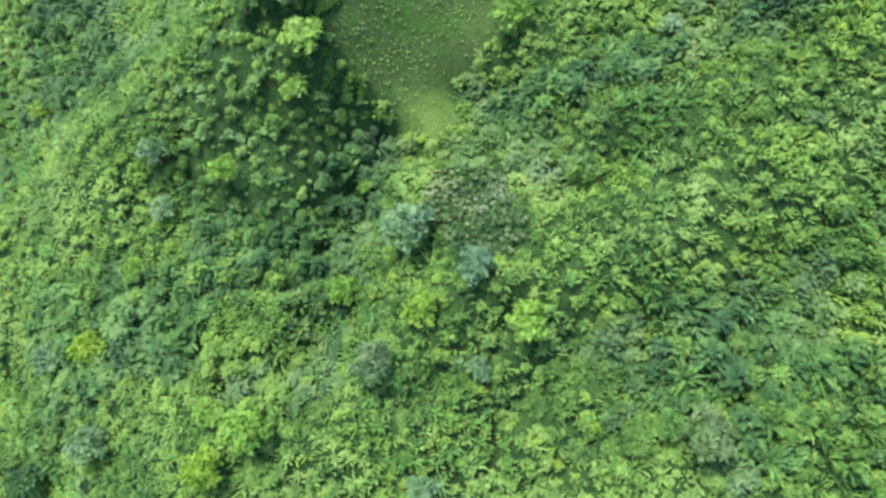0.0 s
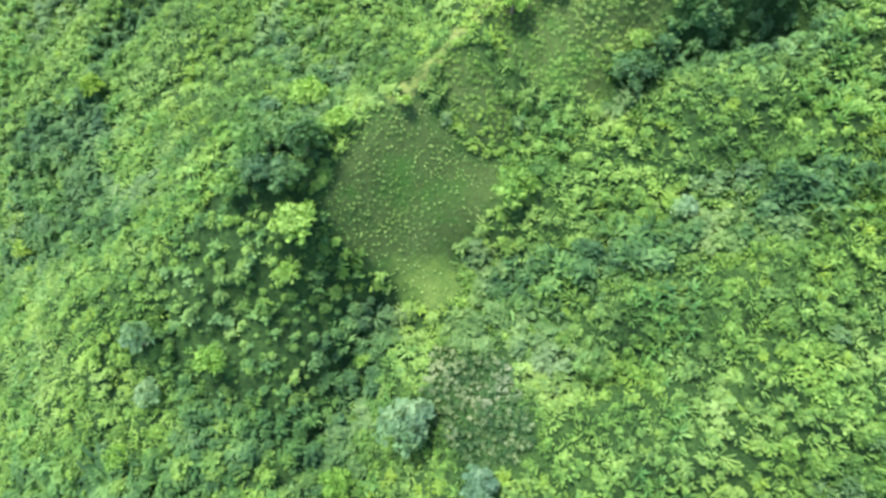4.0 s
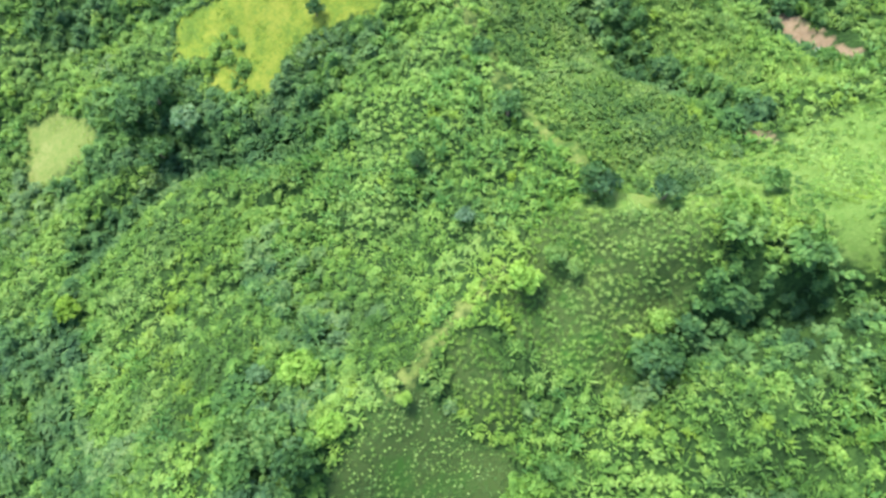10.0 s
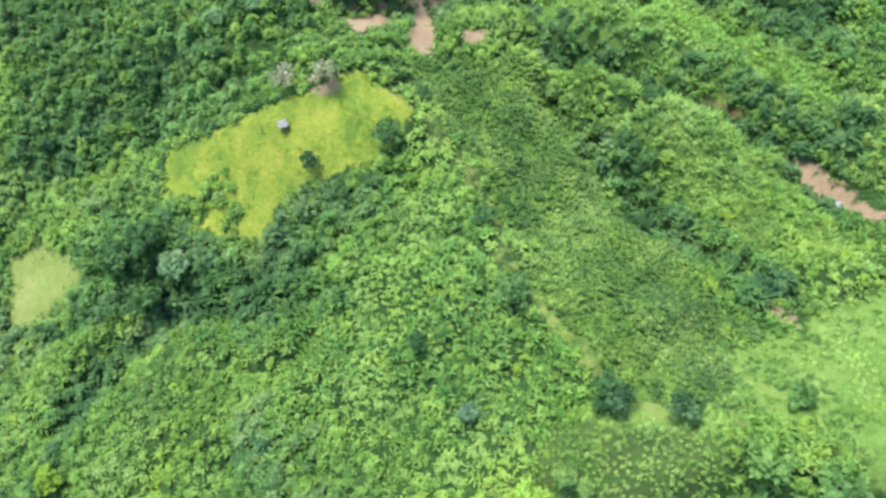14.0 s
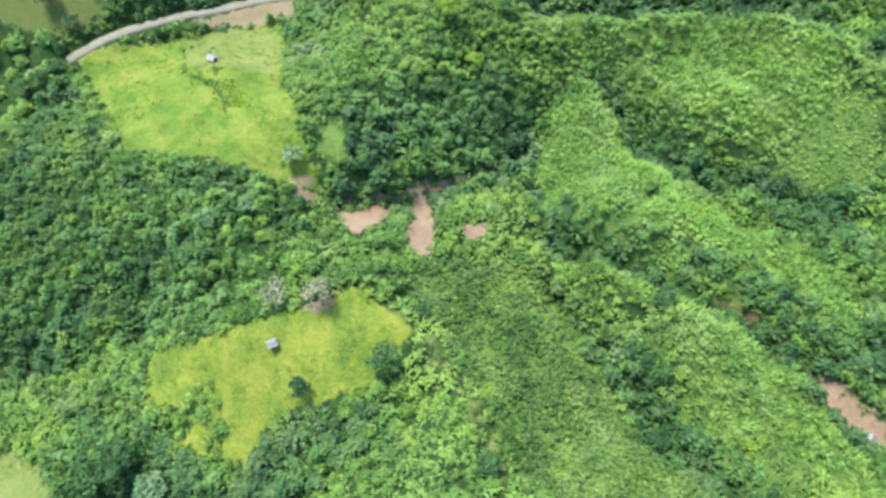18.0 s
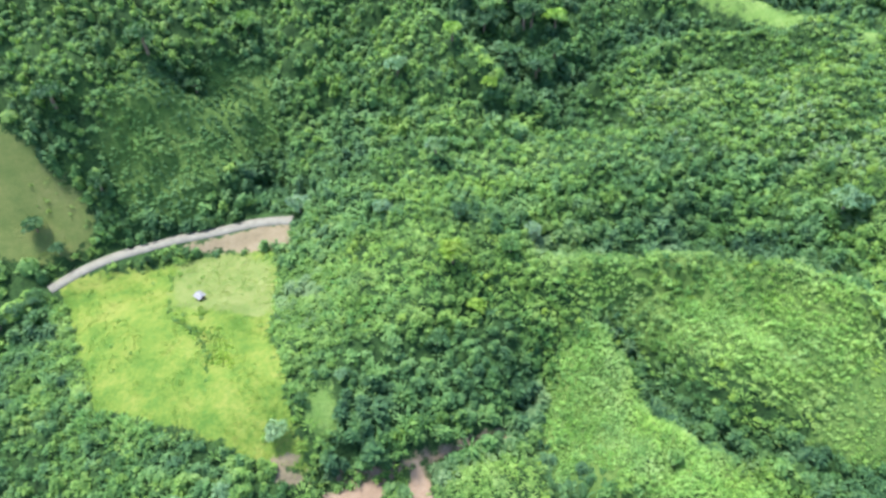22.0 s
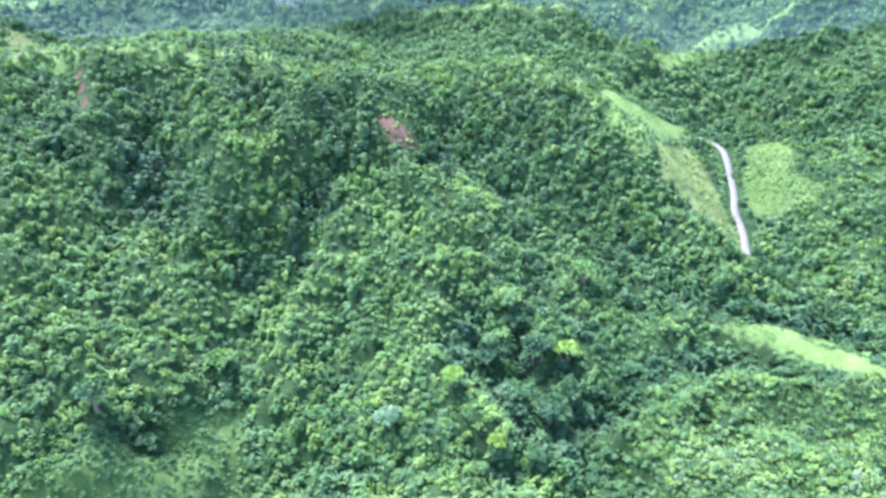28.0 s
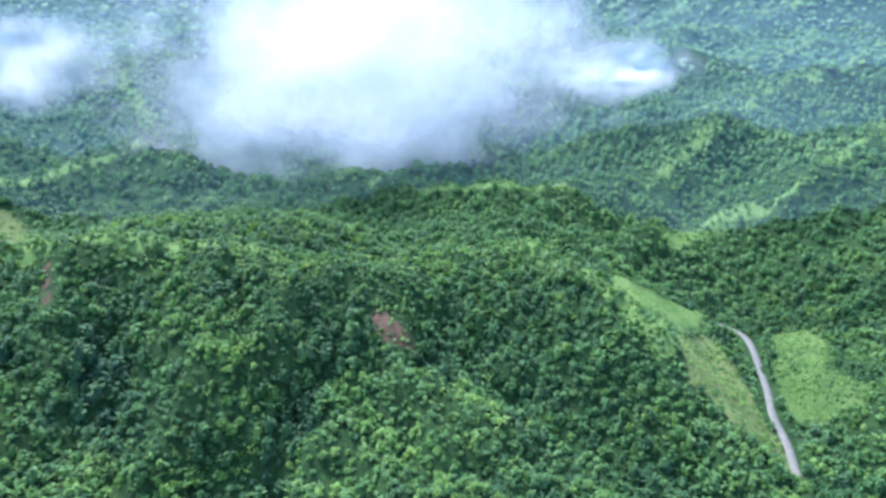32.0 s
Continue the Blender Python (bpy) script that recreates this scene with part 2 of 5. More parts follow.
PATCHES = {
    "clearing": [(-15, 114), (-5, 115), (10, 103), (18, 100), (16, 93), (2, 81), (5, 66), (-3, 62), (-15, 65), (-18, 71), (-30, 78), (-35, 84), (-24, 103)],
    "mound": [(-16, 75), (-0, 79), (5, 69), (-3, 62), (-15, 65)],
    "dark_crop": [(-2, 130), (7, 129), (19, 116), (18, 108), (6, 109), (-2, 120)],
    "pale_crop": [(-3, 53), (17, 46), (21, 23), (8, 14), (-8, 37)],
    "slope_crop": [(24, 160), (69, 158), (60, 130), (47, 129), (46, 116), (24, 121), (13, 139)],
    "rice_field": [(-108, 269), (-82, 267), (-61, 268), (-46, 268), (-31, 275), (-10, 261), (-26, 243), (-46, 241), (-58, 236), (-64, 227), (-91, 234), (-86, 246), (-107, 250)],
    "small_field": [(-173, 234), (-158, 240), (-135, 225), (-138, 216), (-152, 210), (-166, 204)],
    "maize_upper": [(-15, 291), (33, 300), (50, 262), (57, 243), (37, 216), (19, 214), (13, 234), (-3, 259), (-14, 275)],
    "maize_lower": [(16, 201), (57, 243), (76, 218), (77, 186), (72, 166), (43, 159), (28, 182)],
    "meadow": [(73, 179), (93, 186), (124, 197), (196, 216), (206, 134), (102, 141), (89, 151), (74, 161)],
    "lawn": [(30, 161), (41, 167), (61, 163), (74, 161), (73, 156), (43, 157)],
    "hill_grass": [(61, 263), (90, 270), (114, 249), (118, 230), (122, 213), (118, 205), (94, 207), (74, 233)],
    "stream_soil": [(117, 258), (121.5, 253), (125.5, 244), (129.5, 235), (132.5, 224), (129, 219), (125.5, 229), (122, 238), (117.5, 248)],
    "bank_soil": [(91, 202), (95, 197), (98, 187), (95, 186), (92, 194)],
    "gully_soil": [(90, 286), (101, 282), (109, 275), (106, 273), (99, 277)],
    "red_slip": [(-14, 324), (-8, 325), (-5, 301), (-7, 294), (-14, 293), (-16, 300)],
    "red_bank": [(-42, 313), (-31, 318), (-20, 321), (-21, 316), (-27, 305), (-34, 299), (-38, 304)],
    "red_spot": [(5, 311), (14, 311), (13, 304), (6, 303)],
    "bed_soil": [(-40, 320), (-19, 324), (-6, 331), (11, 339.5), (22, 344), (21, 342), (-4, 329), (-19, 322), (-38, 318)],
    "lime_field": [(-178, 416), (-141, 423), (-103, 432), (-82, 431), (-75, 411), (-74, 398), (-70, 384), (-69, 370), (-58, 350), (-55, 338), (-48, 322), (-48, 315), (-58, 318), (-73, 323), (-98, 333), (-127, 344), (-154, 381)],
    "dry_half": [(-127, 427), (-97, 433), (-80, 421), (-74, 398), (-70, 384), (-82, 383), (-100, 386), (-112, 390), (-121, 404)],
    "verge": [(-130, 433), (-118, 438), (-107, 442), (-92, 446), (-74, 445), (-73, 431), (-90, 433), (-107, 434)],
    "field_side": [(-51, 341), (-43, 346), (-37, 333), (-45, 325)],
    "olive_field": [(-212, 470), (-191, 462), (-180, 454), (-168, 449), (-164, 437), (-172, 428), (-192, 420), (-214, 424)],
    "scrub_gap": [(-156, 485), (-127, 514), (-95, 533), (-89, 502), (-106, 478), (-124, 446), (-150, 445), (-161, 464)],
    "trail": [(-123, 497.5), (-117, 499), (-109, 494.5), (-104, 487), (-101, 482.5), (-103, 482.5), (-106.5, 486.5), (-111, 491.8), (-117, 496.2)],
    "ridge_reed": [(46, 376), (61, 383), (75, 354), (89, 332), (110, 315), (39, 320), (32, 343)],
    "ridge_reed_b": [(48, 373), (63, 380), (87, 332), (113, 316), (137, 279), (132, 257), (111, 274), (68, 297), (35, 323), (32, 350)],
    "ridge_pale": [(42, 400), (75, 404), (109, 408), (118, 397), (132, 385), (147, 374), (152, 364), (147, 342), (120, 342), (99, 366), (68, 383)],
    "ridge_olive": [(124, 332), (132, 342), (147, 354), (155, 356), (160, 347), (156, 322), (138, 322)],
    "ridge_fuzzy": [(81, 522), (138, 536), (179, 510), (210, 504), (178, 431), (129, 458), (97, 482)],
    "bright_crest": [(140, 587), (176, 577), (198, 556), (204, 512), (200, 497), (192, 499), (191, 546), (170, 568), (143, 583)],
    "landslip": [(-43, 684), (-34, 688), (-19, 680), (-16, 674), (-24, 672), (-33, 668), (-39, 675)],
    "slope_strip": [(137, 710), (178, 758), (189, 735), (187, 700), (183, 656), (177, 630), (169, 638), (150, 650), (131, 665)],
    "far_meadow": [(231, 768), (253, 765), (252, 740), (237, 714), (250, 692), (238, 678), (214, 678), (204, 693), (210, 724)],
    "crest_grass": [(112, 762), (144, 770), (190, 797), (178, 766), (150, 728), (114, 708), (104, 730)],
    "left_grass": [(-381, 871), (-340, 854), (-249, 718), (-262, 707)],
    "valley_grass": [(152, 584), (175, 582), (208, 578), (201, 568), (172, 574)],
    "tan_patch": [(-26, 267), (-18, 270), (-10, 264), (-13, 258), (-22, 262)],
    "brush_patch": [(-48, 273), (-42, 276), (-36, 271), (-39, 267), (-45, 267)],
    "shrub_island": [(-90, 252), (-80, 254), (-76, 246), (-83, 241), (-91, 246)],
    "notch": [(-82, 241), (-73, 241), (-74, 228), (-79, 228)],
    "weeds": [(-110, 386), (-102, 390), (-83, 368), (-78, 352), (-87, 352), (-96, 368)],
    "bare_summit": [(-266, 697), (-262, 721), (-240, 716), (-258, 719)],
    "left_slip": [(-230, 698), (-222, 694), (-207, 668), (-210, 663)],
    "ridge_scar": [(116, 415), (123, 407), (130, 398), (124, 403)],
    "field_corner": [(-60, 320), (-51, 322), (-48, 314), (-54, 312)],
    "wet_ditch": [(-111, 385), (-94, 371), (-79, 350), (-86, 347), (-104, 369)],
    "rice_corner": [(-24, 267), (-12, 264), (-10, 260), (-20, 259)],
}
WOODS = {
    "spur_woods": [(-76, 64), (-68, 133), (-38, 116), (-35, 86), (-19, 68), (-16, 56), (-29, 34), (-34, 9), (-70, 12), (-75, 40)],
    "gully_woods": [(52, 126), (76, 148), (110, 145), (103, 118), (74, 117), (51, 117)],
    "belt_woods": [(-137, 248), (-108, 233), (-76, 226), (-30, 218), (-56, 207), (-109, 205), (-136, 208)],
    "valley_woods": [(-197, 378), (-134, 342), (-48, 318), (-45, 302), (-63, 272), (-93, 270), (-127, 268), (-138, 260), (-177, 268)],
    "lower_woods": [(-141, 258), (-111, 251), (-91, 231), (-61, 224), (-90, 210), (-123, 218)],
    "left_woods": [(-207, 408), (-178, 414), (-132, 343), (-104, 328), (-62, 315), (-46, 310), (-58, 277), (-113, 272), (-168, 282)],
    "creek_woods": [(-46, 357), (-20, 367), (23, 384), (35, 352), (10, 335), (-19, 328), (-37, 324)],
    "road_woods": [(-203, 415), (-169, 426), (-146, 430), (-167, 446), (-160, 460), (-113, 458), (-80, 458), (-78, 451), (-111, 445), (-146, 431), (-181, 419), (-158, 381), (-171, 355)],
}
GULLIES = [
    [(67, 385), (83, 348), (98, 332), (110, 315)],
    [(38, 305), (61, 297), (78, 281), (97, 273), (112, 258), (126, 230)],
    [(39, 286), (53, 259), (59, 245), (76, 225), (86, 210), (87, 197), (88, 183)],
    [(73, 352), (100, 330), (124, 307), (142, 276)],
    [(47, 119), (59, 125), (71, 128), (83, 130), (103, 133)],
    [(7, 78), (18, 69), (30, 37), (43, 41)],
    [(22, 501), (44, 498), (77, 497), (103, 485)],
] + [
    [(-87, 509), (-94, 481), (-73, 456)],
    [(-130, 508), (-110, 494), (-92, 474)],
    [(-67, 648), (-79, 619), (-80, 598)],
    [(-18, 666), (2, 632), (18, 612)],
    [(-41, 316), (-11, 319), (1, 329), (20, 340), (32, 359), (49, 381)],
    [(-18, 61), (-29, 47), (-35, 24), (-36, 2)],
    [(-60, 206), (-100, 206), (-126, 179)],
    [(56, 136), (67, 131), (95, 133)],
]
CRESTS = [
    [(56, 381), (72, 357), (86, 338), (109, 320)],
    [(2, 536), (24, 516), (47, 512), (78, 519)],
    [(81, 520), (138, 536), (179, 510), (210, 504)],
    [(47, 401), (73, 404), (109, 408), (120, 396), (150, 374)],
    [(-17, 647), (-1, 609), (-10, 537)],
]
# sharp crests and ravines: height, width, line
RIDGES_NEAR = [
    (10, 11, [(49, 364), (65, 352), (76, 339), (91, 331), (116, 313), (128, 294), (147, 273)]),
    (9, 12, [(52, 400), (83, 402), (108, 406), (119, 395), (133, 384), (147, 373), (158, 362)]),
    (6, 11, [(52, 254), (69, 236), (83, 223), (88, 204), (90, 186)]),
    (6, 12, [(51, 298), (65, 282), (82, 266), (101, 247), (110, 223), (117, 207)]),
    (8, 14, [(-30, 275), (-11, 258), (0, 247), (9, 229), (13, 214), (15, 204), (23, 190), (33, 180)]),
    (6, 12, [(-33, 277), (-56, 266), (-82, 266), (-108, 268), (-118, 259)]),
    (8, 12, [(-16, 113), (-9, 124), (-1, 132), (5, 141), (16, 148), (30, 154), (45, 156), (61, 157), (84, 156), (110, 149)]),
]
RIDGES_MIDDLE = [
    (6, 14, [(-17, 196), (-21, 174), (-35, 157)]),
    (7, 14, [(-70, 126), (-72, 89), (-80, 73), (-100, 66), (-130, 64), (-152, 54)]),
    (7, 13, [(-21, -9), (1, 9), (22, 12), (42, 17), (57, 16), (71, 23), (93, 33)]),
    (5, 12, [(23, 84), (42, 101), (65, 101), (88, 98)]),
    (8, 12, [(80, 523), (99, 534), (119, 537), (146, 537), (168, 524), (183, 505), (196, 501)]),
    (11, 9, [(101, 572), (126, 584), (149, 586), (176, 578), (200, 556), (202, 510)]),
    (7, 10, [(-9, 530), (5, 525), (21, 511), (40, 500), (73, 501)]),
]
RIDGES_FAR = [
    (7, 14, [(-4, 637), (-13, 601), (-22, 569), (-33, 533)]),
    (6, 10, [(-161, 478), (-142, 487), (-128, 496), (-114, 496), (-103, 483)]),
    (7, 12, [(-268, 718), (-216, 699), (-175, 699), (-131, 700), (-97, 694), (-59, 706), (-11, 750), (24, 755), (70, 780), (99, 800), (116, 760), (151, 778), (186, 784)]),
    (8, 13, [(-47, 694), (-29, 667), (-10, 659), (9, 643), (20, 615)]),
    (6, 14, [(-143, 655), (-109, 631), (-92, 613), (-86, 593)]),
]
RAVINES_NEAR = [
    (12, 9, [(75, 376), (88, 355), (105, 338), (122, 326), (144, 311)]),
    (11, 9, [(36, 355), (35, 332), (40, 312), (57, 303), (74, 292)]),
    (11, 10, [(41, 418), (65, 416), (95, 419), (119, 410), (140, 394), (161, 374)]),
    (8, 8, [(39, 287), (49, 265), (62, 249), (76, 230), (88, 213), (96, 199)]),
    (6, 8, [(46, 305), (66, 295), (87, 282), (101, 276), (117, 252), (125, 220)]),
    (9, 12, [(-148, 201), (-117, 212), (-98, 214), (-73, 209), (-43, 205)]),
    (6, 12, [(-17, 239), (-35, 233), (-51, 226), (-71, 219)]),
    (3, 11, [(47, 115), (59, 128), (76, 131), (92, 126), (105, 126)]),
]
RAVINES_MIDDLE = [
    (6, 12, [(-61, 159), (-42, 135), (-29, 118), (-39, 105)]),
    (8, 14, [(-99, 206), (-131, 183), (-130, 143), (-134, 112)]),
    (7, 14, [(-138, 127), (-121, 100), (-156, 96)]),
    (8, 12, [(-33, -10), (-29, 12), (-21, 35), (-17, 56)]),
    (7, 12, [(44, -4), (53, 6), (67, 0), (89, 2)]),
    (7, 12, [(10, 61), (18, 70), (41, 72), (60, 75), (75, 73), (96, 79)]),
    (11, 10, [(71, 538), (97, 552), (126, 561), (161, 551), (182, 530), (199, 506)]),
    (8, 12, [(101, 595), (135, 595), (172, 587), (214, 584), (237, 566)]),
]
RAVINES_FAR = [
    (11, 13, [(11, 561), (25, 530), (38, 515), (59, 515), (73, 532)]),
    (9, 12, [(-127, 513), (-102, 511), (-91, 493), (-83, 472)]),
    (8, 16, [(-101, 629), (-111, 594), (-108, 554)]),
    (9, 14, [(-48, 670), (-62, 648), (-75, 628), (-83, 607)]),
    (8, 14, [(-7, 672), (23, 662), (43, 640), (49, 610)]),
    (7, 16, [(-212, 652), (-182, 647), (-148, 620), (-125, 590)]),
]
HILL_CREST = [(-260, 700), (-199, 708), (-121, 698), (-64, 708), (-12, 769), (47, 770), (84, 753), (101, 717), (122, 684)]
FAR_CRESTS = [
    [(455, 1009), (294, 884), (242, 882), (182, 858)],
    [(628, 1277), (472, 1201), (326, 1067), (224, 956), (164, 895)],
    [(654, 1510), (434, 1261), (306, 1234), (179, 1122), (75, 1106), (-54, 1017)],
    [(-385, 886), (-339, 931), (-303, 968), (-251, 952)],
    [(102, 885), (43, 879), (-46, 908), (-102, 941)],
    [(887, 1667), (770, 1703), (563, 1623), (415, 1512)],
    [(-545, 1152), (-479, 1163), (-406, 1164), (-294, 1001)],
]
DITCH = [(-127, 420), (-121, 404), (-117, 393), (-109, 381), (-96, 371), (-88, 360), (-84, 343)]
# dark areas: real gully woods, and shaded slopes imitated by darker plants
SHADED_WOODS = {
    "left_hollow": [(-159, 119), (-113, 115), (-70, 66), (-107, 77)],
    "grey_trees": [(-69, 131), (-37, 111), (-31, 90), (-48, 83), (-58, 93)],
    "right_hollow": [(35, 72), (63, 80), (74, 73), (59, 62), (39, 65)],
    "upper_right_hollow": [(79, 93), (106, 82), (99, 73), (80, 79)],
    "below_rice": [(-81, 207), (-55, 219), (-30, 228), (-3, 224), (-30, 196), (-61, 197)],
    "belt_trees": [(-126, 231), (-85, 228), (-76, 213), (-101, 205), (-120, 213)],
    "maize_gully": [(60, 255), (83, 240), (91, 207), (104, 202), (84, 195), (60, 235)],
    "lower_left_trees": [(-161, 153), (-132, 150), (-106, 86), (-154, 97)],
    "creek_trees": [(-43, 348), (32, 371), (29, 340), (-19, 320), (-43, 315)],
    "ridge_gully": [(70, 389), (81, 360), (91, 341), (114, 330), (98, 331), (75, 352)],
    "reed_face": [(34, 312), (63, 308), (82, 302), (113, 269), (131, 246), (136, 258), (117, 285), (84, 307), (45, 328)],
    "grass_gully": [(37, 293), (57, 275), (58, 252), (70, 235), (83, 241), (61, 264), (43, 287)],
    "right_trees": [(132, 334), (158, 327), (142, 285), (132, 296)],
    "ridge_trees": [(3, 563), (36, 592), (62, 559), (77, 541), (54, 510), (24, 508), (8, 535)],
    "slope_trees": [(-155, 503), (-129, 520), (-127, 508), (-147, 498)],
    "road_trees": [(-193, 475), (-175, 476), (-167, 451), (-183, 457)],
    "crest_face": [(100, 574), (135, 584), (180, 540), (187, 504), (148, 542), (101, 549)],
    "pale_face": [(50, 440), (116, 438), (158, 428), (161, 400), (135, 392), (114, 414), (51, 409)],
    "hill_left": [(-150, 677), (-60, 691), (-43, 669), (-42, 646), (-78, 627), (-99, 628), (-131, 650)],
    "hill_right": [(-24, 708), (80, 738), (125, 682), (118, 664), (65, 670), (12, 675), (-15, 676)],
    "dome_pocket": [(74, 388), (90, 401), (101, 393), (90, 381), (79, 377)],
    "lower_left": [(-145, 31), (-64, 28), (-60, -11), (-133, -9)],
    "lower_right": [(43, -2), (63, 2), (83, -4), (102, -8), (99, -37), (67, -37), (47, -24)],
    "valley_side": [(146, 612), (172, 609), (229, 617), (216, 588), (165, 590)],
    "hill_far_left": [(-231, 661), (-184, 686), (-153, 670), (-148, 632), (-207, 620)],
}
PALE = {
    "left_ridge": [(-115, 157), (-72, 130), (-62, 85), (-82, 71), (-99, 65), (-101, 33), (-148, 30), (-163, 82), (-103, 74), (-78, 92)],
    "middle_hollow": [(-15, 57), (2, 63), (-4, 36), (-14, 21), (12, 13), (42, 17), (50, 28), (42, 1), (15, -2), (-7, -1), (-25, 9), (-24, 31)],
    "spur_foot": [(4, 3), (16, 10), (30, 15), (42, 17), (51, 12), (41, 3), (24, -4), (13, -5)],
    "right_crest": [(34, 100), (89, 99), (107, 90), (107, 85), (78, 94), (34, 87)],
    "bright_slope": [(-22, 250), (0, 240), (10, 214), (20, 188), (28, 172), (10, 150), (-34, 172), (-58, 192), (-44, 214), (-30, 230)],
    "spur_crest": [(-46, 197), (14, 209), (13, 174), (3, 130), (-23, 112), (-16, 152), (-54, 179)],
    "lower_slope": [(-119, 178), (-67, 164), (-59, 126), (-100, 125)],
    "ridge_top": [(44, 399), (112, 408), (121, 380), (98, 386), (76, 397)],
    "fuzzy_dome": [(74, 511), (105, 542), (149, 542), (212, 515), (173, 443), (136, 460), (99, 471), (68, 476)],
    "pale_dome": [(47, 406), (111, 408), (129, 390), (147, 373), (142, 360), (83, 376), (67, 396)],
    "knee": [(-43, 452), (1, 469), (45, 478), (56, 464), (2, 429), (-25, 417)],
    "spur_end": [(-43, 405), (-3, 415), (-1, 384), (-29, 366)],
    "crest_strip": [(-193, 706), (-127, 706), (-75, 701), (-10, 758), (58, 799), (81, 788), (50, 756), (4, 741), (-55, 694), (-155, 693)],
    "middle_spur": [(-114, 581), (-87, 605), (-49, 636), (-24, 663), (17, 667), (9, 613), (-46, 602), (-87, 558), (-107, 553)],
    "low_spur": [(-30, 666), (2, 652), (11, 615), (18, 611), (-49, 609), (-42, 633), (-55, 647)],
    "far_rim": [(-91, 877), (-40, 750), (-19, 764), (-46, 731), (-90, 827)],
}
MIXED = {
    "upper_left": [(-215, 500), (-215, 572), (-158, 622), (-108, 602), (-113, 560), (-131, 523), (-150, 500), (-188, 482)],
    "upper_right": [(158, 617), (257, 612), (249, 584), (205, 598), (167, 601)],
    "upper_middle": [(-100, 586), (-29, 585), (2, 537), (-46, 529), (-82, 535)],
    "forest_slope": [(-117, 664), (-44, 656), (15, 632), (-26, 606), (-91, 623), (-121, 633)],
}
TREES = {
    "l": [(-39, 77, 5.4), (-41, 122, 5.1), (-62, 45, 3.9), (-43, 66, 3.1), (-25, 50, 2.3), (19, 90, 5.5), (-30, 16, 4), (-92, 23, 3.4), (20, 0, 4.8), (-52, -23, 5.8), (-63, -18, 3.8), (19, 142, 4.1), (55, 132, 3.1), (-29, 105, 3.2), (-12, 112, 1.9), (60, 563, 7.6), (2, 531, 6)],
    "m": [(-50, 95, 4.8), (-44, 104, 4.5), (-54, 105, 4.3), (28, 97, 3.9), (53, -24, 3.5), (37, 42, 3.9), (27, 147, 2.7), (32, 144, 2.3), (84, 164, 3.2), (71, 151, 6.2), (87, 143, 5.3), (-48, 107, 3), (-45, 98, 3.7), (-35, 100, 3.2), (-56, 85, 3.7), (122, 221, 3.1), (25, 410, 5.4), (76, 326, 3.1), (32, 580, 8.5), (74, 603, 8.5), (-107, 546, 7.3)],
    "d": [(-186, 397, 4.6), (-181, 403, 4), (-191, 390, 4.6), (20, 556, 7), (34, 574, 6.5), (46, 559, 7.5), (31, 532, 7), (47, 529, 7.5), (58, 543, 6.5), (39, 511, 6), (58, 523, 5.5), (-139, 426.5, 2.2), (-131, 428.5, 2.4), (-123, 431, 2), (-161, 451, 5), (-178, 427, 4), (-188, 434, 5)] + [(-37, 96, 4.4), (-42, 87, 4.7), (-136, -32, 5.5), (-10, 184, 2.7), (17, 194, 4.3), (39, 165, 4.5), (56, 161, 3.6), (108, 143, 4.9), (53, 122, 5.8), (-108, 212, 5.9), (-49, 88, 4.1), (-20, 251, 4.2), (-9, 269, 2.2), (10, 221, 3.2), (72, 277, 3.4), (-46, 245, 2.8), (-109, 230, 5.6), (-119, 225, 5), (-50, 338, 2.4), (-5, 367, 4.8), (4, 426, 4.5), (42, 559, 8.5), (29, 536, 8.5), (49, 532, 8.5), (-145, 507, 8.5), (-129, 510, 7), (-179, 474, 8.4)],
    "b": [(-10, 29, 6.6), (62, 81, 3.1), (-83, 51, 4), (-82, 39, 3.5), (7, 13, 4.2), (-106, -23, 5.4), (-6, -37, 3.7), (8, -10, 2.9), (-125, 4, 4.5), (4, 164, 2.4), (-54, 122, 2.8), (-97, 222, 4.8), (-57, 327, 4.3), (-38, 348, 2.5), (157, 414, 7.9), (-85, 304, 4.4), (-71, 309, 3.9), (-6, 462, 5.9), (-29, 432, 4.5), (-72, 454, 6.3), (36, 423, 4.4), (-26, 518, 6.6)],
    "y": [(-6, 4, 4.1), (-63, -32, 4.7), (-108, 4, 4.7), (-129, 152, 3.9), (-152, 97, 3.5), (1, 397, 5.8), (10, 382, 4.1), (21, 508, 4.8)],
    "o": [(-18, -8, 4.9), (59, -27, 5.7)],
    "g": [(-56, 273, 4.7), (-41, 271, 4)],
}


def lattice(ix, iy, seed):
    """A fixed random number from 0 to 1 for every knot of a lattice."""
    v = np.sin(ix * 127.1 + iy * 311.7 + seed * 74.7) * 43758.5453
    return v - np.floor(v)


def wave(x, y, size, seed):
    """Smooth noise from -1 to 1 with features of about that size."""
    x, y = np.asarray(x, float) / size, np.asarray(y, float) / size
    ix, iy = np.floor(x), np.floor(y)
    fx, fy = x - ix, y - iy
    fx, fy = fx * fx * (3 - 2 * fx), fy * fy * (3 - 2 * fy)
    a, b = lattice(ix, iy, seed), lattice(ix + 1, iy, seed)
    c, d = lattice(ix, iy + 1, seed), lattice(ix + 1, iy + 1, seed)
    return 2 * ((a * (1 - fx) + b * fx) * (1 - fy) + (c * (1 - fx) + d * fx) * fy) - 1


def smooth(lo, hi, v):
    s = np.clip((v - lo) / (hi - lo), 0, 1)
    return s * s * (3 - 2 * s)


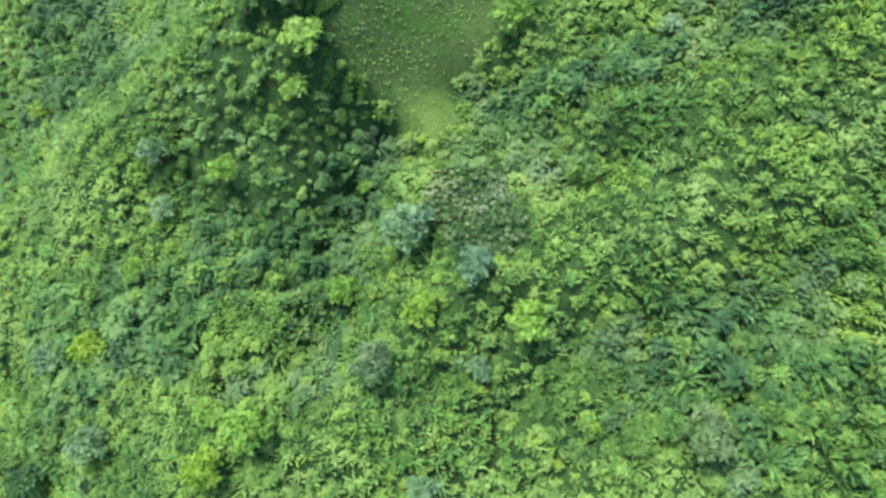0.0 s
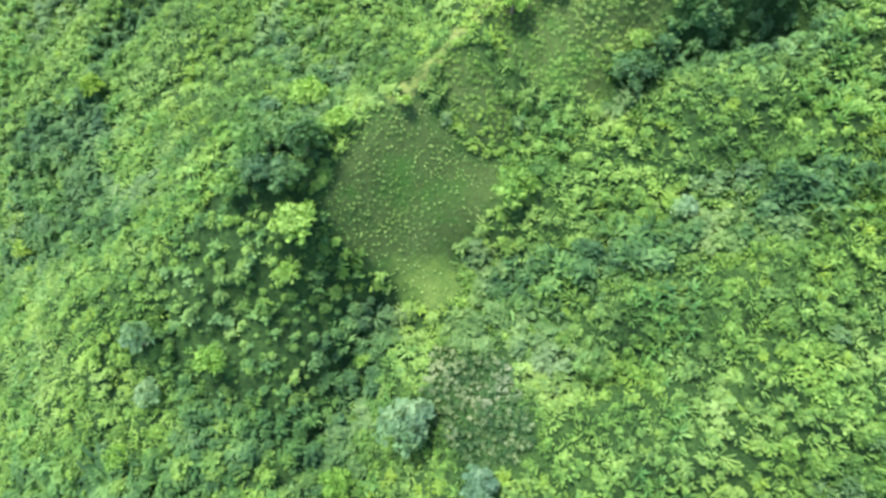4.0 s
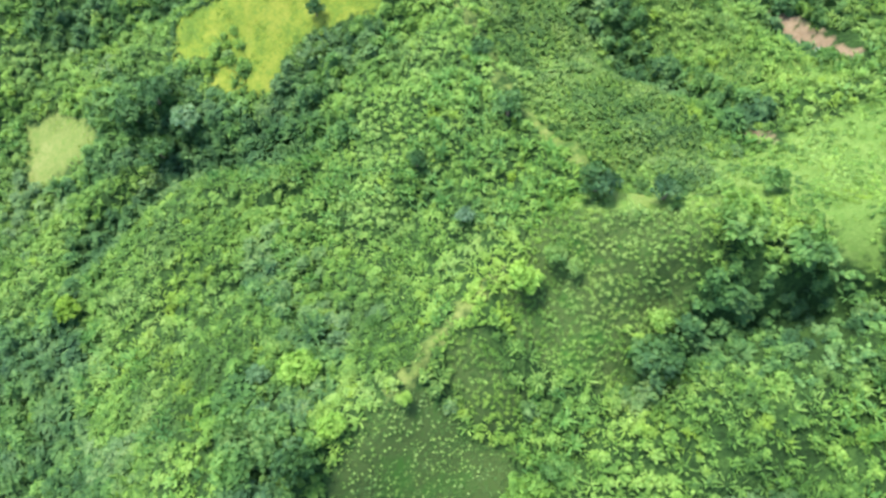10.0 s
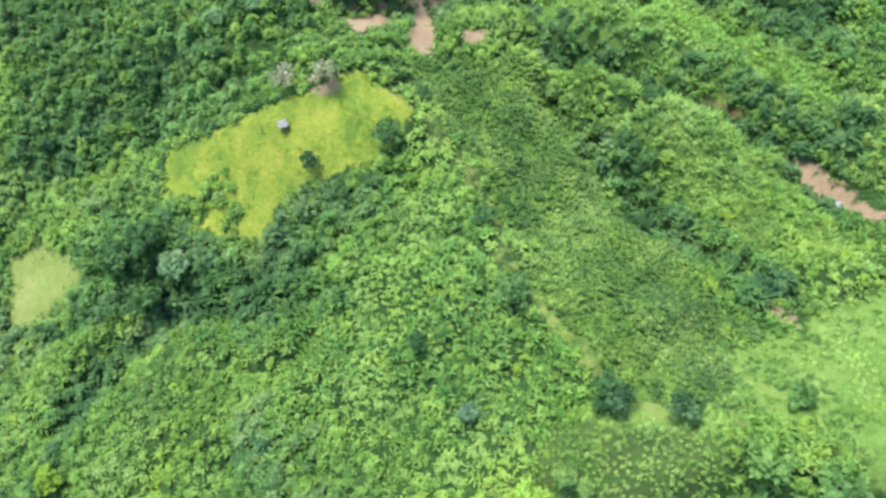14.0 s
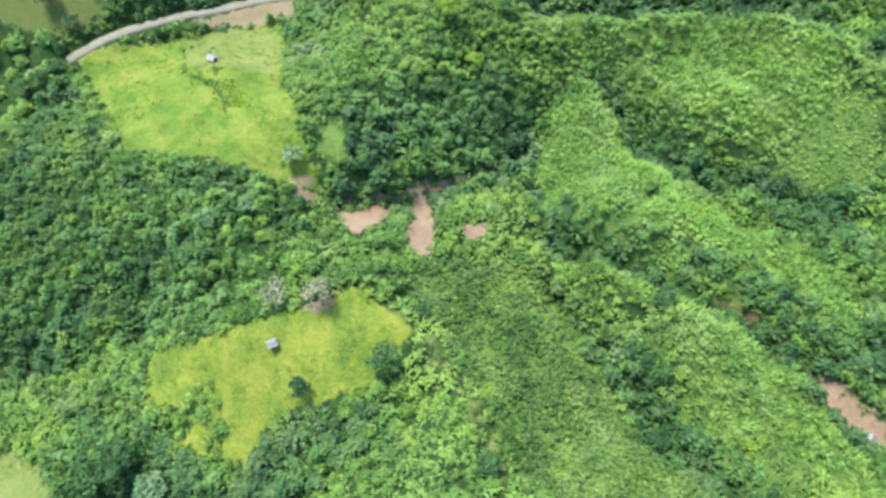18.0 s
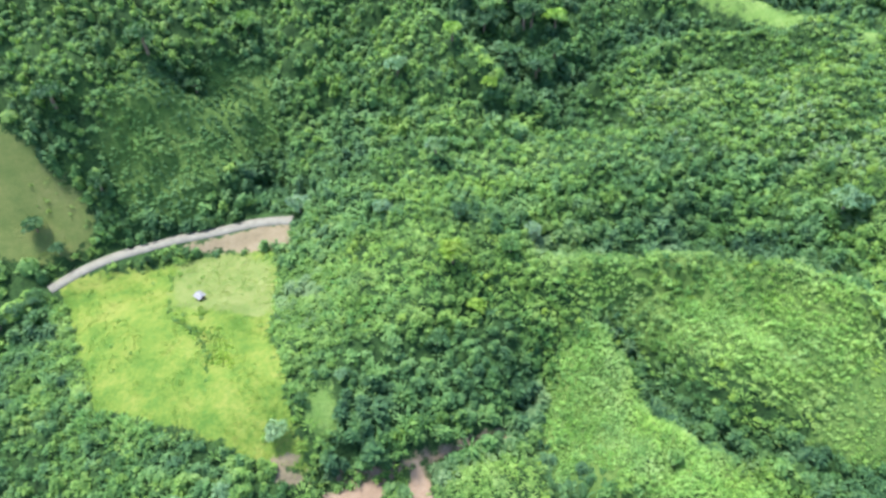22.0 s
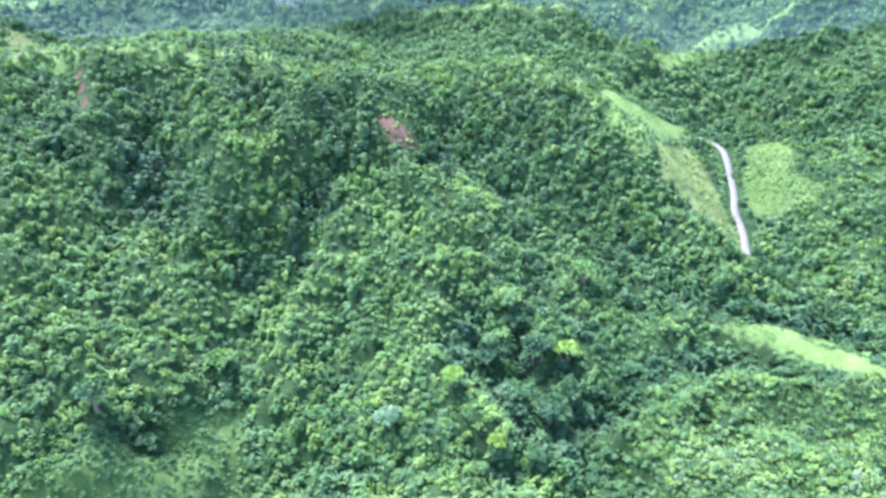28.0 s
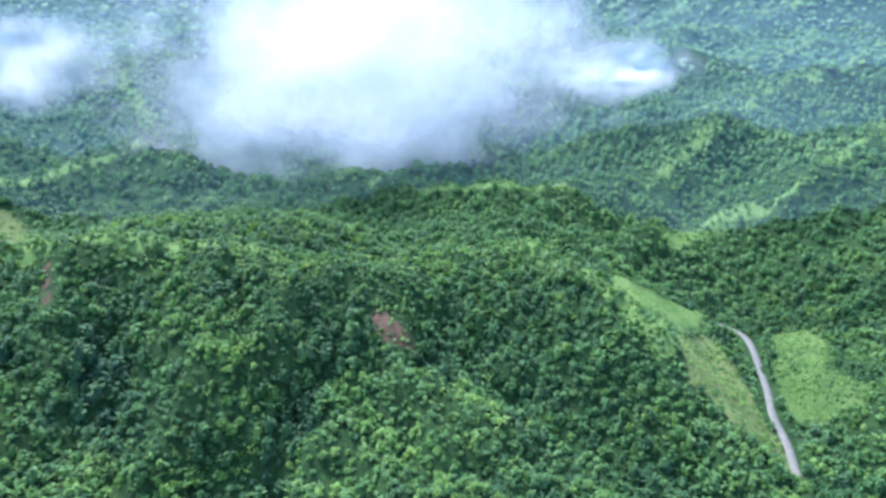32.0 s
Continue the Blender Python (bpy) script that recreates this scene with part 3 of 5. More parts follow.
def beside(line, x, y):
    """Metres from a line through points."""
    far = np.full(np.shape(x), 1e9)
    for (ax, ay), (bx, by) in zip(line, line[1:]):
        k = np.clip(((x - ax) * (bx - ax) + (y - ay) * (by - ay)) / ((bx - ax) ** 2 + (by - ay) ** 2), 0, 1)
        far = np.minimum(far, np.hypot(x - ax - k * (bx - ax), y - ay - k * (by - ay)))
    return far


ROAD_A = [(-179, 411), (-174, 416), (-168, 421), (-156, 428), (-143, 433), (-128, 439), (-112, 444), (-96, 449), (-85, 449), (-75, 447.5)]
ROAD_B = [(196, 782), (208, 776), (210, 764), (206, 739), (201, 714), (193, 692), (188, 664), (180, 640)]


def hills(x, y):
    """Height of the open hillsides."""
    x, y = np.asarray(x, float), np.asarray(y, float)
    cx, cy = np.clip(x, -450, 450), np.clip(y, -200, 3200)
    h = BASE[0] + BASE[1] * cx / 100 + BASE[2] * cy / 100
    for px, py, turn, length, width, height in FIRST_SPUR + MIDDLE_VALLEY + SECOND_VALLEY + FOREST_HILL:
        c, s = math.cos(turn), math.sin(turn)
        dx, dy = x - px, y - py
        h = h + height * np.exp(-((c * dx + s * dy) / length) ** 2 - ((c * dy - s * dx) / width) ** 2)
    for px, py, turn, length, width, height in FAR_RIDGES:
        c, s = math.cos(turn), math.sin(turn)
        dx, dy = x - px, y - py
        h = h + height * np.exp(-((c * dx + s * dy) / length) ** 2 - ((c * dy - s * dx) / width) ** 2)
    far = smooth(0, 250, np.maximum(np.maximum(y - 860, -y - 120), np.abs(x) - 330))
    along, across = 0.8 * x + 0.6 * y, 0.8 * y - 0.6 * x
    crests = (0.42 - np.abs(wave(along * 0.4, across, 190, 5))) * 36 + (0.42 - np.abs(wave(across * 0.45, along, 78, 8))) * 24
    crests = crests + (0.42 - np.abs(wave(along, across * 0.6, 36, 9))) * 8
    h = h + far * (crests + 4)
    h = h + smooth(1500, 3800, np.hypot(x, y)) * (60 + 70 * wave(x, y, 700, 3) + 130 * (0.42 - np.abs(wave(along, across * 0.6, 420, 14))))
    for line in GULLIES:
        h = h - 7.5 * np.exp(-(beside(line, x, y) / 8.0) ** 2)
    for line in FAR_CRESTS:
        h = h + 20 * np.exp(-(beside(line, x, y) / 31.0) ** 2)
    h = h + 5 * np.exp(-(beside(HILL_CREST, x, y) / 15.0) ** 2)
    for line in CRESTS:
        h = h + 6 * np.exp(-(beside(line, x, y) / 9.0) ** 2)
    for sign, lines in ((1, RIDGES_NEAR + RIDGES_MIDDLE + RIDGES_FAR), (-1, RAVINES_NEAR + RAVINES_MIDDLE + RAVINES_FAR)):
        for height, width, line in lines:
            h = h + sign * height * np.exp(-np.sqrt(beside(line, x, y) ** 2 + 9) / width)
    h = h + 3.0 * (0.42 - np.abs(wave(x + 0.3 * y, y, 46, 6))) * (1 - 0.75 * smooth(480, 560, y))
    spurs = smooth(500, 580, y) * (1 - smooth(740, 800, y))
    h = h + spurs * (15 * (0.42 - np.abs(wave(x, 0.35 * y, 48, 12))) + 3.5 * (0.42 - np.abs(wave(x, 0.6 * y, 19, 13))))
    return h + 0.8 * wave(x, y, 19, 1) + 0.35 * wave(x, y, 7, 2) - 1.6


def even(line):
    """A line with knots every few metres, smoothed, and the height of the hillside along it."""
    pts = []
    for (ax, ay), (bx, by) in zip(line, line[1:]):
        n = max(2, int(math.hypot(bx - ax, by - ay) / 2.5))
        pts += [(ax + (bx - ax) * k / n, ay + (by - ay) * k / n) for k in range(n)]
    p = np.array(pts + [line[-1]], float)
    for _ in range(6):
        p[1:-1] = (p[:-2] + 2 * p[1:-1] + p[2:]) / 4
    z = hills(p[:, 0], p[:, 1])
    for _ in range(20):
        z[1:-1] = (z[:-2] + 2 * z[1:-1] + z[2:]) / 4
    return p, z


BENCHES = [(*even(ROAD_A), 5.0), (*even(ROAD_B), 5.5)]


def inside(polygon, x, y):
    """Metres inside a polygon (negative: outside)."""
    p = np.array(polygon, float)
    q = np.roll(p, -1, 0)
    far = np.full(np.shape(x), 1e9)
    odd = np.zeros(np.shape(x), bool)
    for (ax, ay), (bx, by) in zip(p, q):
        k = np.clip(((x - ax) * (bx - ax) + (y - ay) * (by - ay)) / ((bx - ax) ** 2 + (by - ay) ** 2 + 1e-9), 0, 1)
        far = np.minimum(far, np.hypot(x - ax - k * (bx - ax), y - ay - k * (by - ay)))
        if ay != by:
            odd ^= ((ay > y) != (by > y)) & (x < ax + (y - ay) * (bx - ax) / (by - ay))
    return np.where(odd, far, -far)


def most(names, x, y):
    return np.max([inside(PATCHES[n], x, y) for n in names], axis=0)


CREST_PATH = [(-16, 111), (-9, 121), (-2, 130), (9, 141), (14, 146)]
RIDGE_PATH = [(56, 159), (41, 165), (26, 189), (15, 207), (11, 230), (1, 247), (-10, 260)]
CREEK = [(-39, 315), (-11, 319), (1, 328), (20, 340), (33, 355)]
CREEK_B = [(35, 317), (59, 302), (71, 288), (94, 282), (112, 260), (121, 238), (138, 220)]
YELLOW = ["rice_field"]
LIME = ["lime_field"]
GREEN = ["lawn", "bright_crest", "meadow", "valley_grass", "crest_grass", "field_side"]
MEADOWS = ["left_grass"]
SCRUB = ["scrub_gap"]
DRY = ["rice_corner", "small_field", "dry_half", "slope_strip"]
SOIL = ["stream_soil", "bank_soil", "red_slip", "red_bank", "red_spot", "bed_soil", "ridge_scar"]
TAN = ["brush_patch", "verge", "bare_summit", "field_corner"]
BROWN = ["clearing"]
OLIVE = ["olive_field", "tan_patch"]
SLIPS = ["landslip", "left_slip", "trail", "wet_ditch", "gully_soil"]
FIELDS = {"yellow": YELLOW, "lime": LIME, "green": GREEN, "dry": DRY, "tan": TAN, "soil": SOIL, "brown": BROWN, "olive": OLIVE + MEADOWS, "slip": SLIPS, "reed": ["mound", "far_meadow", "ridge_olive"]}

# how far each spot of the middle country lies inside an open field or a road, on a grid of 4 m
OX, OY = np.arange(-340, 345, 4.0), np.arange(-100, 905, 4.0)
ox, oy = np.meshgrid(OX, OY)
OPEN = np.maximum(most(sorted({n for some in FIELDS.values() for n in some}), ox, oy), 4 - np.minimum(beside(ROAD_A, ox, oy), beside(ROAD_B, ox, oy)))


def openness(x, y):
    u, v = np.clip((x + 340) / 4, 0, len(OX) - 1.001), np.clip((y + 100) / 4, 0, len(OY) - 1.001)
    i, j = u.astype(int), v.astype(int)
    u, v = u - i, v - j
    return (OPEN[j, i] * (1 - u) + OPEN[j, i + 1] * u) * (1 - v) + (OPEN[j + 1, i] * (1 - u) + OPEN[j + 1, i + 1] * u) * v


def billows(x, y):
    """Rounded swells and sharp little hollows of overgrown ground."""
    a, b = 0.8 * x + 0.6 * y, 0.8 * y - 0.6 * x
    c, d = 0.45 * x - 0.89 * y, 0.45 * y + 0.89 * x
    far = smooth(430, 520, y)
    s = (2.4 + 1.3 * far) * (2.2 * np.abs(wave(a, b, 17, 71)) - 0.8) + (1.1 + 0.6 * far) * (2.2 * np.abs(wave(c, d, 7.5, 72)) - 0.8)
    s = s + 3.0 * far * (2.2 * np.abs(wave(c, d, 31, 73)) - 0.8)
    return s * smooth(1.5, 7, -openness(x, y))


def land(x, y):
    """Height of the ground, with level benches cut for the roads."""
    x, y = np.asarray(x, float), np.asarray(y, float)
    h = hills(x, y) + billows(x, y)
    for p, z, half in BENCHES:
        near_road = np.atleast_1d((x > p[:, 0].min() - 12) & (x < p[:, 0].max() + 12) & (y > p[:, 1].min() - 12) & (y < p[:, 1].max() + 12))
        if not near_road.any():
            continue
        ax, ay, ah = np.atleast_1d(x), np.atleast_1d(y), np.atleast_1d(h).copy()
        qx, qy = ax[near_road], ay[near_road]
        d = np.hypot(qx[:, None] - p[:, 0], qy[:, None] - p[:, 1])
        k = d.argmin(1)
        w = 1 - smooth(half, half + 5, d.min(1))
        ah[near_road] = ah[near_road] * (1 - w) + z[k] * w
        h = ah.reshape(np.shape(x))
    return h


# ---- ground ----
def steps(marks):
    """Coordinates from mark to mark: (end, step)."""
    out = [marks[0]]
    for end, step in marks[1:]:
        n = max(1, round((end - out[-1]) / step))
        out += list(out[-1] + (end - out[-1]) * (np.arange(n) + 1) / n)
    return np.array(out)


GX = steps([-4600, (-1600, 150), (-700, 30), (-330, 16), (-200, 6), (200, 3.3), (330, 6), (700, 18), (1600, 30), (4600, 150)])
GY = steps([-3000, (-700, 150), (-120, 20), (560, 3.3), (900, 5.5), (1500, 17), (2300, 30), (4700, 110)])


def mesh_from(name, verts, faces, material, smooth_faces=False):
    """A mesh from arrays of corners and of faces that all have the same number of corners."""
    me = bpy.data.meshes.new(name)
    n, k = faces.shape
    me.vertices.add(len(verts))
    me.vertices.foreach_set("co", np.ascontiguousarray(verts, np.float32).ravel())
    me.loops.add(n * k)
    me.loops.foreach_set("vertex_index", np.ascontiguousarray(faces, np.int32).ravel())
    me.polygons.add(n)
    me.polygons.foreach_set("loop_start", np.arange(0, n * k, k, dtype=np.int32))
    if smooth_faces:
        me.polygons.foreach_set("use_smooth", np.ones(n, bool))
    me.materials.append(material)
    me.update(calc_edges=True)
    return me


def ground_material():
    m, t, b = nodes_of("hill_ground")
    col = ramp(t, maths(t, "ADD", maths(t, "MULTIPLY", noise_at(t, 0.12, 3.0), 0.4), maths(t, "MULTIPLY", noise_at(t, 0.9, 5.0, 0.65), 0.6)), [(0.38, (0.012, 0.03, 0.009)), (0.5, (0.022, 0.055, 0.015)), (0.62, (0.048, 0.1, 0.025))])
    tones = {
        "brown": [(0.38, (0.03, 0.075, 0.018)), (0.5, (0.058, 0.092, 0.029)), (0.62, (0.042, 0.115, 0.022))],
        "olive": [(0.36, (0.072, 0.112, 0.03)), (0.5, (0.105, 0.138, 0.04)), (0.64, (0.142, 0.158, 0.055))],
        "slip": [(0.36, (0.03, 0.035, 0.018)), (0.5, (0.085, 0.058, 0.034)), (0.66, (0.16, 0.105, 0.062))],
        "reed": [(0.38, (0.042, 0.088, 0.022)), (0.5, (0.074, 0.137, 0.031)), (0.62, (0.118, 0.18, 0.046))],
        "green": [(0.36, (0.08, 0.155, 0.035)), (0.5, (0.12, 0.205, 0.05)), (0.64, (0.17, 0.25, 0.075))],
        "lime": [(0.41, (0.066, 0.136, 0.021)), (0.5, (0.124, 0.186, 0.03)), (0.6, (0.19, 0.222, 0.05))],
        "dry": [(0.36, (0.10, 0.15, 0.04)), (0.5, (0.152, 0.194, 0.058)), (0.64, (0.205, 0.228, 0.085))],
        "yellow": [(0.41, (0.085, 0.145, 0.026)), (0.5, (0.15, 0.205, 0.03)), (0.59, (0.225, 0.245, 0.045))],
        "tan": [(0.3, (0.13, 0.11, 0.068)), (0.5, (0.19, 0.158, 0.10)), (0.75, (0.25, 0.215, 0.155))],
        "soil": [(0.3, (0.165, 0.118, 0.08)), (0.5, (0.23, 0.168, 0.118)), (0.75, (0.30, 0.242, 0.185))],
    }
    ragged = maths(t, "MULTIPLY", maths(t, "SUBTRACT", noise_at(t, 0.3, 5.0, 0.6), 0.5), 16.0)
    for key, stops in tones.items():
        a = t.nodes.new("ShaderNodeAttribute")
        a.attribute_name = key
        edge = maths(t, "ADD", a.outputs["Fac"], maths(t, "MULTIPLY", ragged, 0.4 if key in ("soil", "slip") else 1.0))
        edge = ramp(t, maths(t, "ADD", maths(t, "MULTIPLY", edge, 0.12 if key in ("green", "brown", "reed", "dry") else 0.3), 0.5), [(0.3, (0, 0, 0)), (0.7, (1, 1, 1))])
        tint = ramp(t, maths(t, "ADD", maths(t, "MULTIPLY", noise_at(t, 0.07, 6.0, 0.7), 0.65), maths(t, "MULTIPLY", noise_at(t, 0.9, 5.0, 0.7), 0.35)), stops)
        if key in ("lime", "yellow", "dry", "green"):
            rough_spots = ramp(t, noise_at(t, 0.5, 4.0, 0.65), [(0.52, (0, 0, 0)), (0.68, (1, 1, 1))])
            tint = blend(t, maths(t, "MULTIPLY", rough_spots, 0.6), tint, (0.08, 0.17, 0.03))
        col = blend(t, edge, col, tint)
    link(t, col, b.inputs["Base Color"])
    b.inputs["Roughness"].default_value = 0.9
    b.inputs["Specular IOR Level"].default_value = 0.15
    n = t.nodes.new("ShaderNodeBump")
    n.inputs["Distance"].default_value = 0.8
    link(t, noise_at(t, 1.1, 6.0, 0.7), n.inputs["Height"])
    link(t, n.outputs[0], b.inputs["Normal"])
    return m


gx, gy = np.meshgrid(GX, GY)
gx, gy = gx.ravel(), gy.ravel()
nx, ny = len(GX), len(GY)
corner = (np.arange(ny - 1)[:, None] * nx + np.arange(nx - 1)).ravel()
ground_mesh = mesh_from("ground", np.stack([gx, gy, land(gx, gy)], 1), np.stack([corner, corner + 1, corner + nx + 1, corner + nx], 1), ground_material(), True)
near = (np.abs(gx) < 420) & (gy > -120) & (gy < 900)
REEDS = ["ridge_reed", "ridge_reed_b", "ridge_pale"]
for key, names in {**FIELDS, "brown": BROWN + ["slope_crop", "dark_crop"], "reed": FIELDS["reed"] + REEDS + SCRUB + ["maize_upper", "maize_lower", "hill_grass"]}.items():
    deep = np.full(len(gx), -60.0)
    deep[near] = np.maximum(most(names, gx[near], gy[near]), -60)
    if key == "soil":
        deep[near] = np.maximum(deep[near], -0.5 - beside(CREEK_B, gx[near], gy[near]))
    if key == "dry":
        deep[near] = np.maximum(deep[near], 1.0 - np.minimum(beside(RIDGE_PATH, gx[near], gy[near]), beside(CREST_PATH, gx[near], gy[near])))
    if key == "green":
        crest = np.min([beside(line, gx, gy) for line in FAR_CRESTS + [HILL_CREST]], axis=0)
        deep = np.maximum(deep, np.maximum(6 - crest + 5 * wave(gx, gy, 30, 60), -60))
    ground_mesh.attributes.new(key, "FLOAT", "POINT").data.foreach_set("value", deep.astype(np.float32))
ground = tagged(new("ground", ground_mesh), "hilly green farmland with ridges, gullies and bare soil", "ground", kind="structure")

# ---- plants that nobody could count ----
rng = np.random.default_rng(4)


def fan(leaves, length, width, rise, droop, spread, bends=1, seed=0, base=0.0):
    """A tuft of leaves round a stem as quads: corners and faces. rise: how steep the leaves start, in degrees from level; droop: how far they bend."""
    r = np.random.default_rng(seed)
    verts, faces = [], []
    for k in range(leaves):
        a = 2.399963 * k + r.uniform(-0.35, 0.35)
        up = math.radians(rise * r.uniform(0.6, 1.25))
        size = length * r.uniform(0.7, 1.15)
        out = np.array([math.cos(a), math.sin(a), 0])
        side = np.array([-math.sin(a), math.cos(a), 0]) * width * r.uniform(0.8, 1.2) / 2
        side = side + np.array([0, 0, r.uniform(-0.5, 0.5) * width / 2])
        at = out * spread * math.sqrt(r.uniform(0.02, 1)) + np.array([0, 0, base * r.uniform(0.75, 1.25)])
        n = len(verts)
        for s in range(bends + 1):
            w = (0.55, 1.0, 0.35)[s] if bends == 2 else (0.75, 0.6)[s]
            verts += [at - side * w, at + side * w]
            step = size / bends
            at = at + step * (out * math.cos(up) + np.array([0, 0, math.sin(up)]))
            up -= math.radians(droop)
        for s in range(bends):
            j = n + 2 * s
            faces.append([j, j + 1, j + 3, j + 2])
    return np.array(verts), np.array(faces)


def dome(leaves, radius, height, size, seed=0, base=0.0, tilt=0.45):
    """A leafy clump: quads scattered over a dome, facing outward and upward with a random lean."""
    r = np.random.default_rng(seed)
    verts, faces = [], []
    for k in range(leaves):
        a, q = 2.399963 * k + r.uniform(-0.3, 0.3), math.sqrt((k + 0.5) / leaves)
        at = np.array([radius * q * math.cos(a), radius * q * math.sin(a), base + height * math.sqrt(max(0.0, 1 - 0.9 * q * q)) * r.uniform(0.88, 1.04)])
        nrm = np.array([math.cos(a) * q * 0.9, math.sin(a) * q * 0.9, 0.75]) + r.normal(0, tilt, 3)
        nrm /= np.linalg.norm(nrm)
        u = np.cross(nrm, r.normal(0, 1, 3))
        u /= np.linalg.norm(u)
        v = np.cross(nrm, u)
        l, w = size * r.uniform(0.7, 1.3), size * r.uniform(0.45, 0.8)
        n = len(verts)
        verts += [at - u * l, at + v * w, at + u * l, at - v * w]
        faces.append([n, n + 1, n + 2, n + 3])
    return np.array(verts), np.array(faces)


def mound(sides, bands, radius, height, leaves, size, seed=0, base=0.0, tilt=0.5, crumple=0.3):
    """A bush: a crumpled leafy body of uneven outline, with leaf sprays standing out of it."""
    r = np.random.default_rng(seed + 500)
    lean = 1 + 0.35 * np.sin(np.arange(sides) * 2 * math.pi / sides * r.integers(1, 4) + r.uniform(0, 6)) + r.uniform(-0.2, 0.2, sides)
    verts, faces = [], []
    for k in range(bands + 1):
        q = 0.1 + 0.95 * (k / bands) ** 0.8
        for j in range(sides):
            a = 2 * math.pi * (j + 0.5 * (k % 2) + r.uniform(-0.3, 0.3)) / sides
            out = radius * q * lean[j] * r.uniform(1 - crumple, 1 + crumple)
            up = base + height * math.sqrt(max(0.0, 1 - 0.85 * min(1.1, q) ** 2)) * r.uniform(1 - crumple, 1 + 0.7 * crumple) if k < bands else -0.1 * height
            verts.append((out * math.cos(a), out * math.sin(a), up))
    for k in range(bands):
        for j in range(sides):
            a, b = k * sides + j, k * sides + (j + 1) % sides
            faces.append((a, a + sides, b + sides, b))
    v, f = dome(leaves, radius * 1.25, height * 1.22, size, seed, base, tilt)
    return joined([(np.array(verts), np.array(faces)), (v, f)])


def leafy(sides, radius, height, leaves, size, seed=0, base=0.0, rise=35.0, core=0.72):
    """A bush or crown: a small uneven core, and pointed leaf sprays that stand out of it in all directions."""
    r = np.random.default_rng(seed + 1300)
    lean = 1 + r.uniform(-0.25, 0.25, sides)
    verts, faces = [], []
    for k, (q, up) in enumerate(((0.12, 0.9), (0.7, 0.72), (1.0, -0.05))):
        for j in range(sides):
            a = 2 * math.pi * (j + 0.5 * (k % 2) + r.uniform(-0.2, 0.2)) / sides
            out = core * radius * q * lean[j]
            verts.append((out * math.cos(a), out * math.sin(a), base + height * up * core / 0.72 * r.uniform(0.85, 1.1)))
    for k in range(2):
        for j in range(sides):
            a, b = k * sides + j, k * sides + (j + 1) % sides
            faces.append((a, a + sides, b + sides, b))
    knots = r.uniform(-1, 1, (4, 2)) * 0.6
    for k in range(leaves):
        a, q = 2.399963 * k + r.uniform(-0.4, 0.4), math.sqrt((k + 0.5) / leaves)
        px, py = q * math.cos(a), q * math.sin(a)
        lump = max(math.exp(-((px - u) ** 2 + (py - w) ** 2) / 0.1) for u, w in knots)
        at = np.array([radius * 0.82 * px, radius * 0.82 * py, base + height * (math.sqrt(max(0.0, 1 - 0.92 * q * q)) * 0.86 + 0.16 * lump) * r.uniform(0.85, 1.08)])
        b = a + r.uniform(-0.9, 0.9)
        e = math.radians(rise * r.uniform(0.1, 1.5) * (1.25 - 0.7 * q))
        tip = np.array([math.cos(b) * math.cos(e), math.sin(b) * math.cos(e), math.sin(e)])
        side = np.array([-math.sin(b), math.cos(b), r.uniform(-0.5, 0.5)])
        l, w = size * r.uniform(0.7, 1.3), size * r.uniform(0.28, 0.5)
        n = len(verts)
        verts += [tuple(at - tip * l * 0.5), tuple(at + side * w + tip * l * 0.1), tuple(at + tip * l * 0.75 - np.array([0, 0, 0.25 * l])), tuple(at - side * w + tip * l * 0.1)]
        faces.append((n, n + 1, n + 2, n + 3))
    return np.array(verts), np.array(faces)


def joined(pieces):
    verts, faces, n = [], [], 0
    for v, f in pieces:
        verts.append(v)
        faces.append(f + n)
        n += len(v)
    return np.concatenate(verts), np.concatenate(faces)


def scatter(name, shapes, x, y, size, material, label, category, lift=0.0, lean=0.12):
    """One mesh of kind stuff with a turned, scaled plant at every place."""
    x, y, size = (np.asarray(v, float) for v in (x, y, size))
    z = land(x, y) + lift
    pick, turn = rng.integers(0, len(shapes), len(x)), rng.uniform(0, 2 * np.pi, len(x))
    tall, lx, ly = rng.uniform(0.8, 1.25, len(x)), rng.normal(0, lean, len(x)), rng.normal(0, lean, len(x))
    parts, polys, count = [], [], 0
    for k, (v, f) in enumerate(shapes):
        me = pick == k
        n = int(me.sum())
        if not n:
            continue
        c, s = np.cos(turn[me])[:, None], np.sin(turn[me])[:, None]
        px, py, pz = v[:, 0] * size[me][:, None], v[:, 1] * size[me][:, None], v[:, 2] * (size * tall)[me][:, None]
        wx, wy = c * px - s * py + lx[me][:, None] * pz, s * px + c * py + ly[me][:, None] * pz
        w = np.stack([wx + x[me][:, None], wy + y[me][:, None], pz + z[me][:, None]], -1).reshape(-1, 3)
        parts.append(w)
        polys.append((f[None] + (np.arange(n) * len(v))[:, None, None] + count).reshape(-1, f.shape[1]))
        count += len(w)
    ob = new(name, mesh_from(name, np.concatenate(parts), np.concatenate(polys), material))
    return tagged(ob, label, category, kind="stuff")


def places(x0, x1, y0, y1, gap):
    """A jittered grid of places."""
    ax, ay = np.arange(x0, x1, gap), np.arange(y0, y1, gap * 0.9)
    x, y = np.meshgrid(ax, ay)
    x = x + (np.arange(len(ay)) % 2)[:, None] * gap / 2
    return (x + rng.uniform(-0.6, 0.6, x.shape) * gap).ravel(), (y + rng.uniform(-0.6, 0.6, y.shape) * gap).ravel()


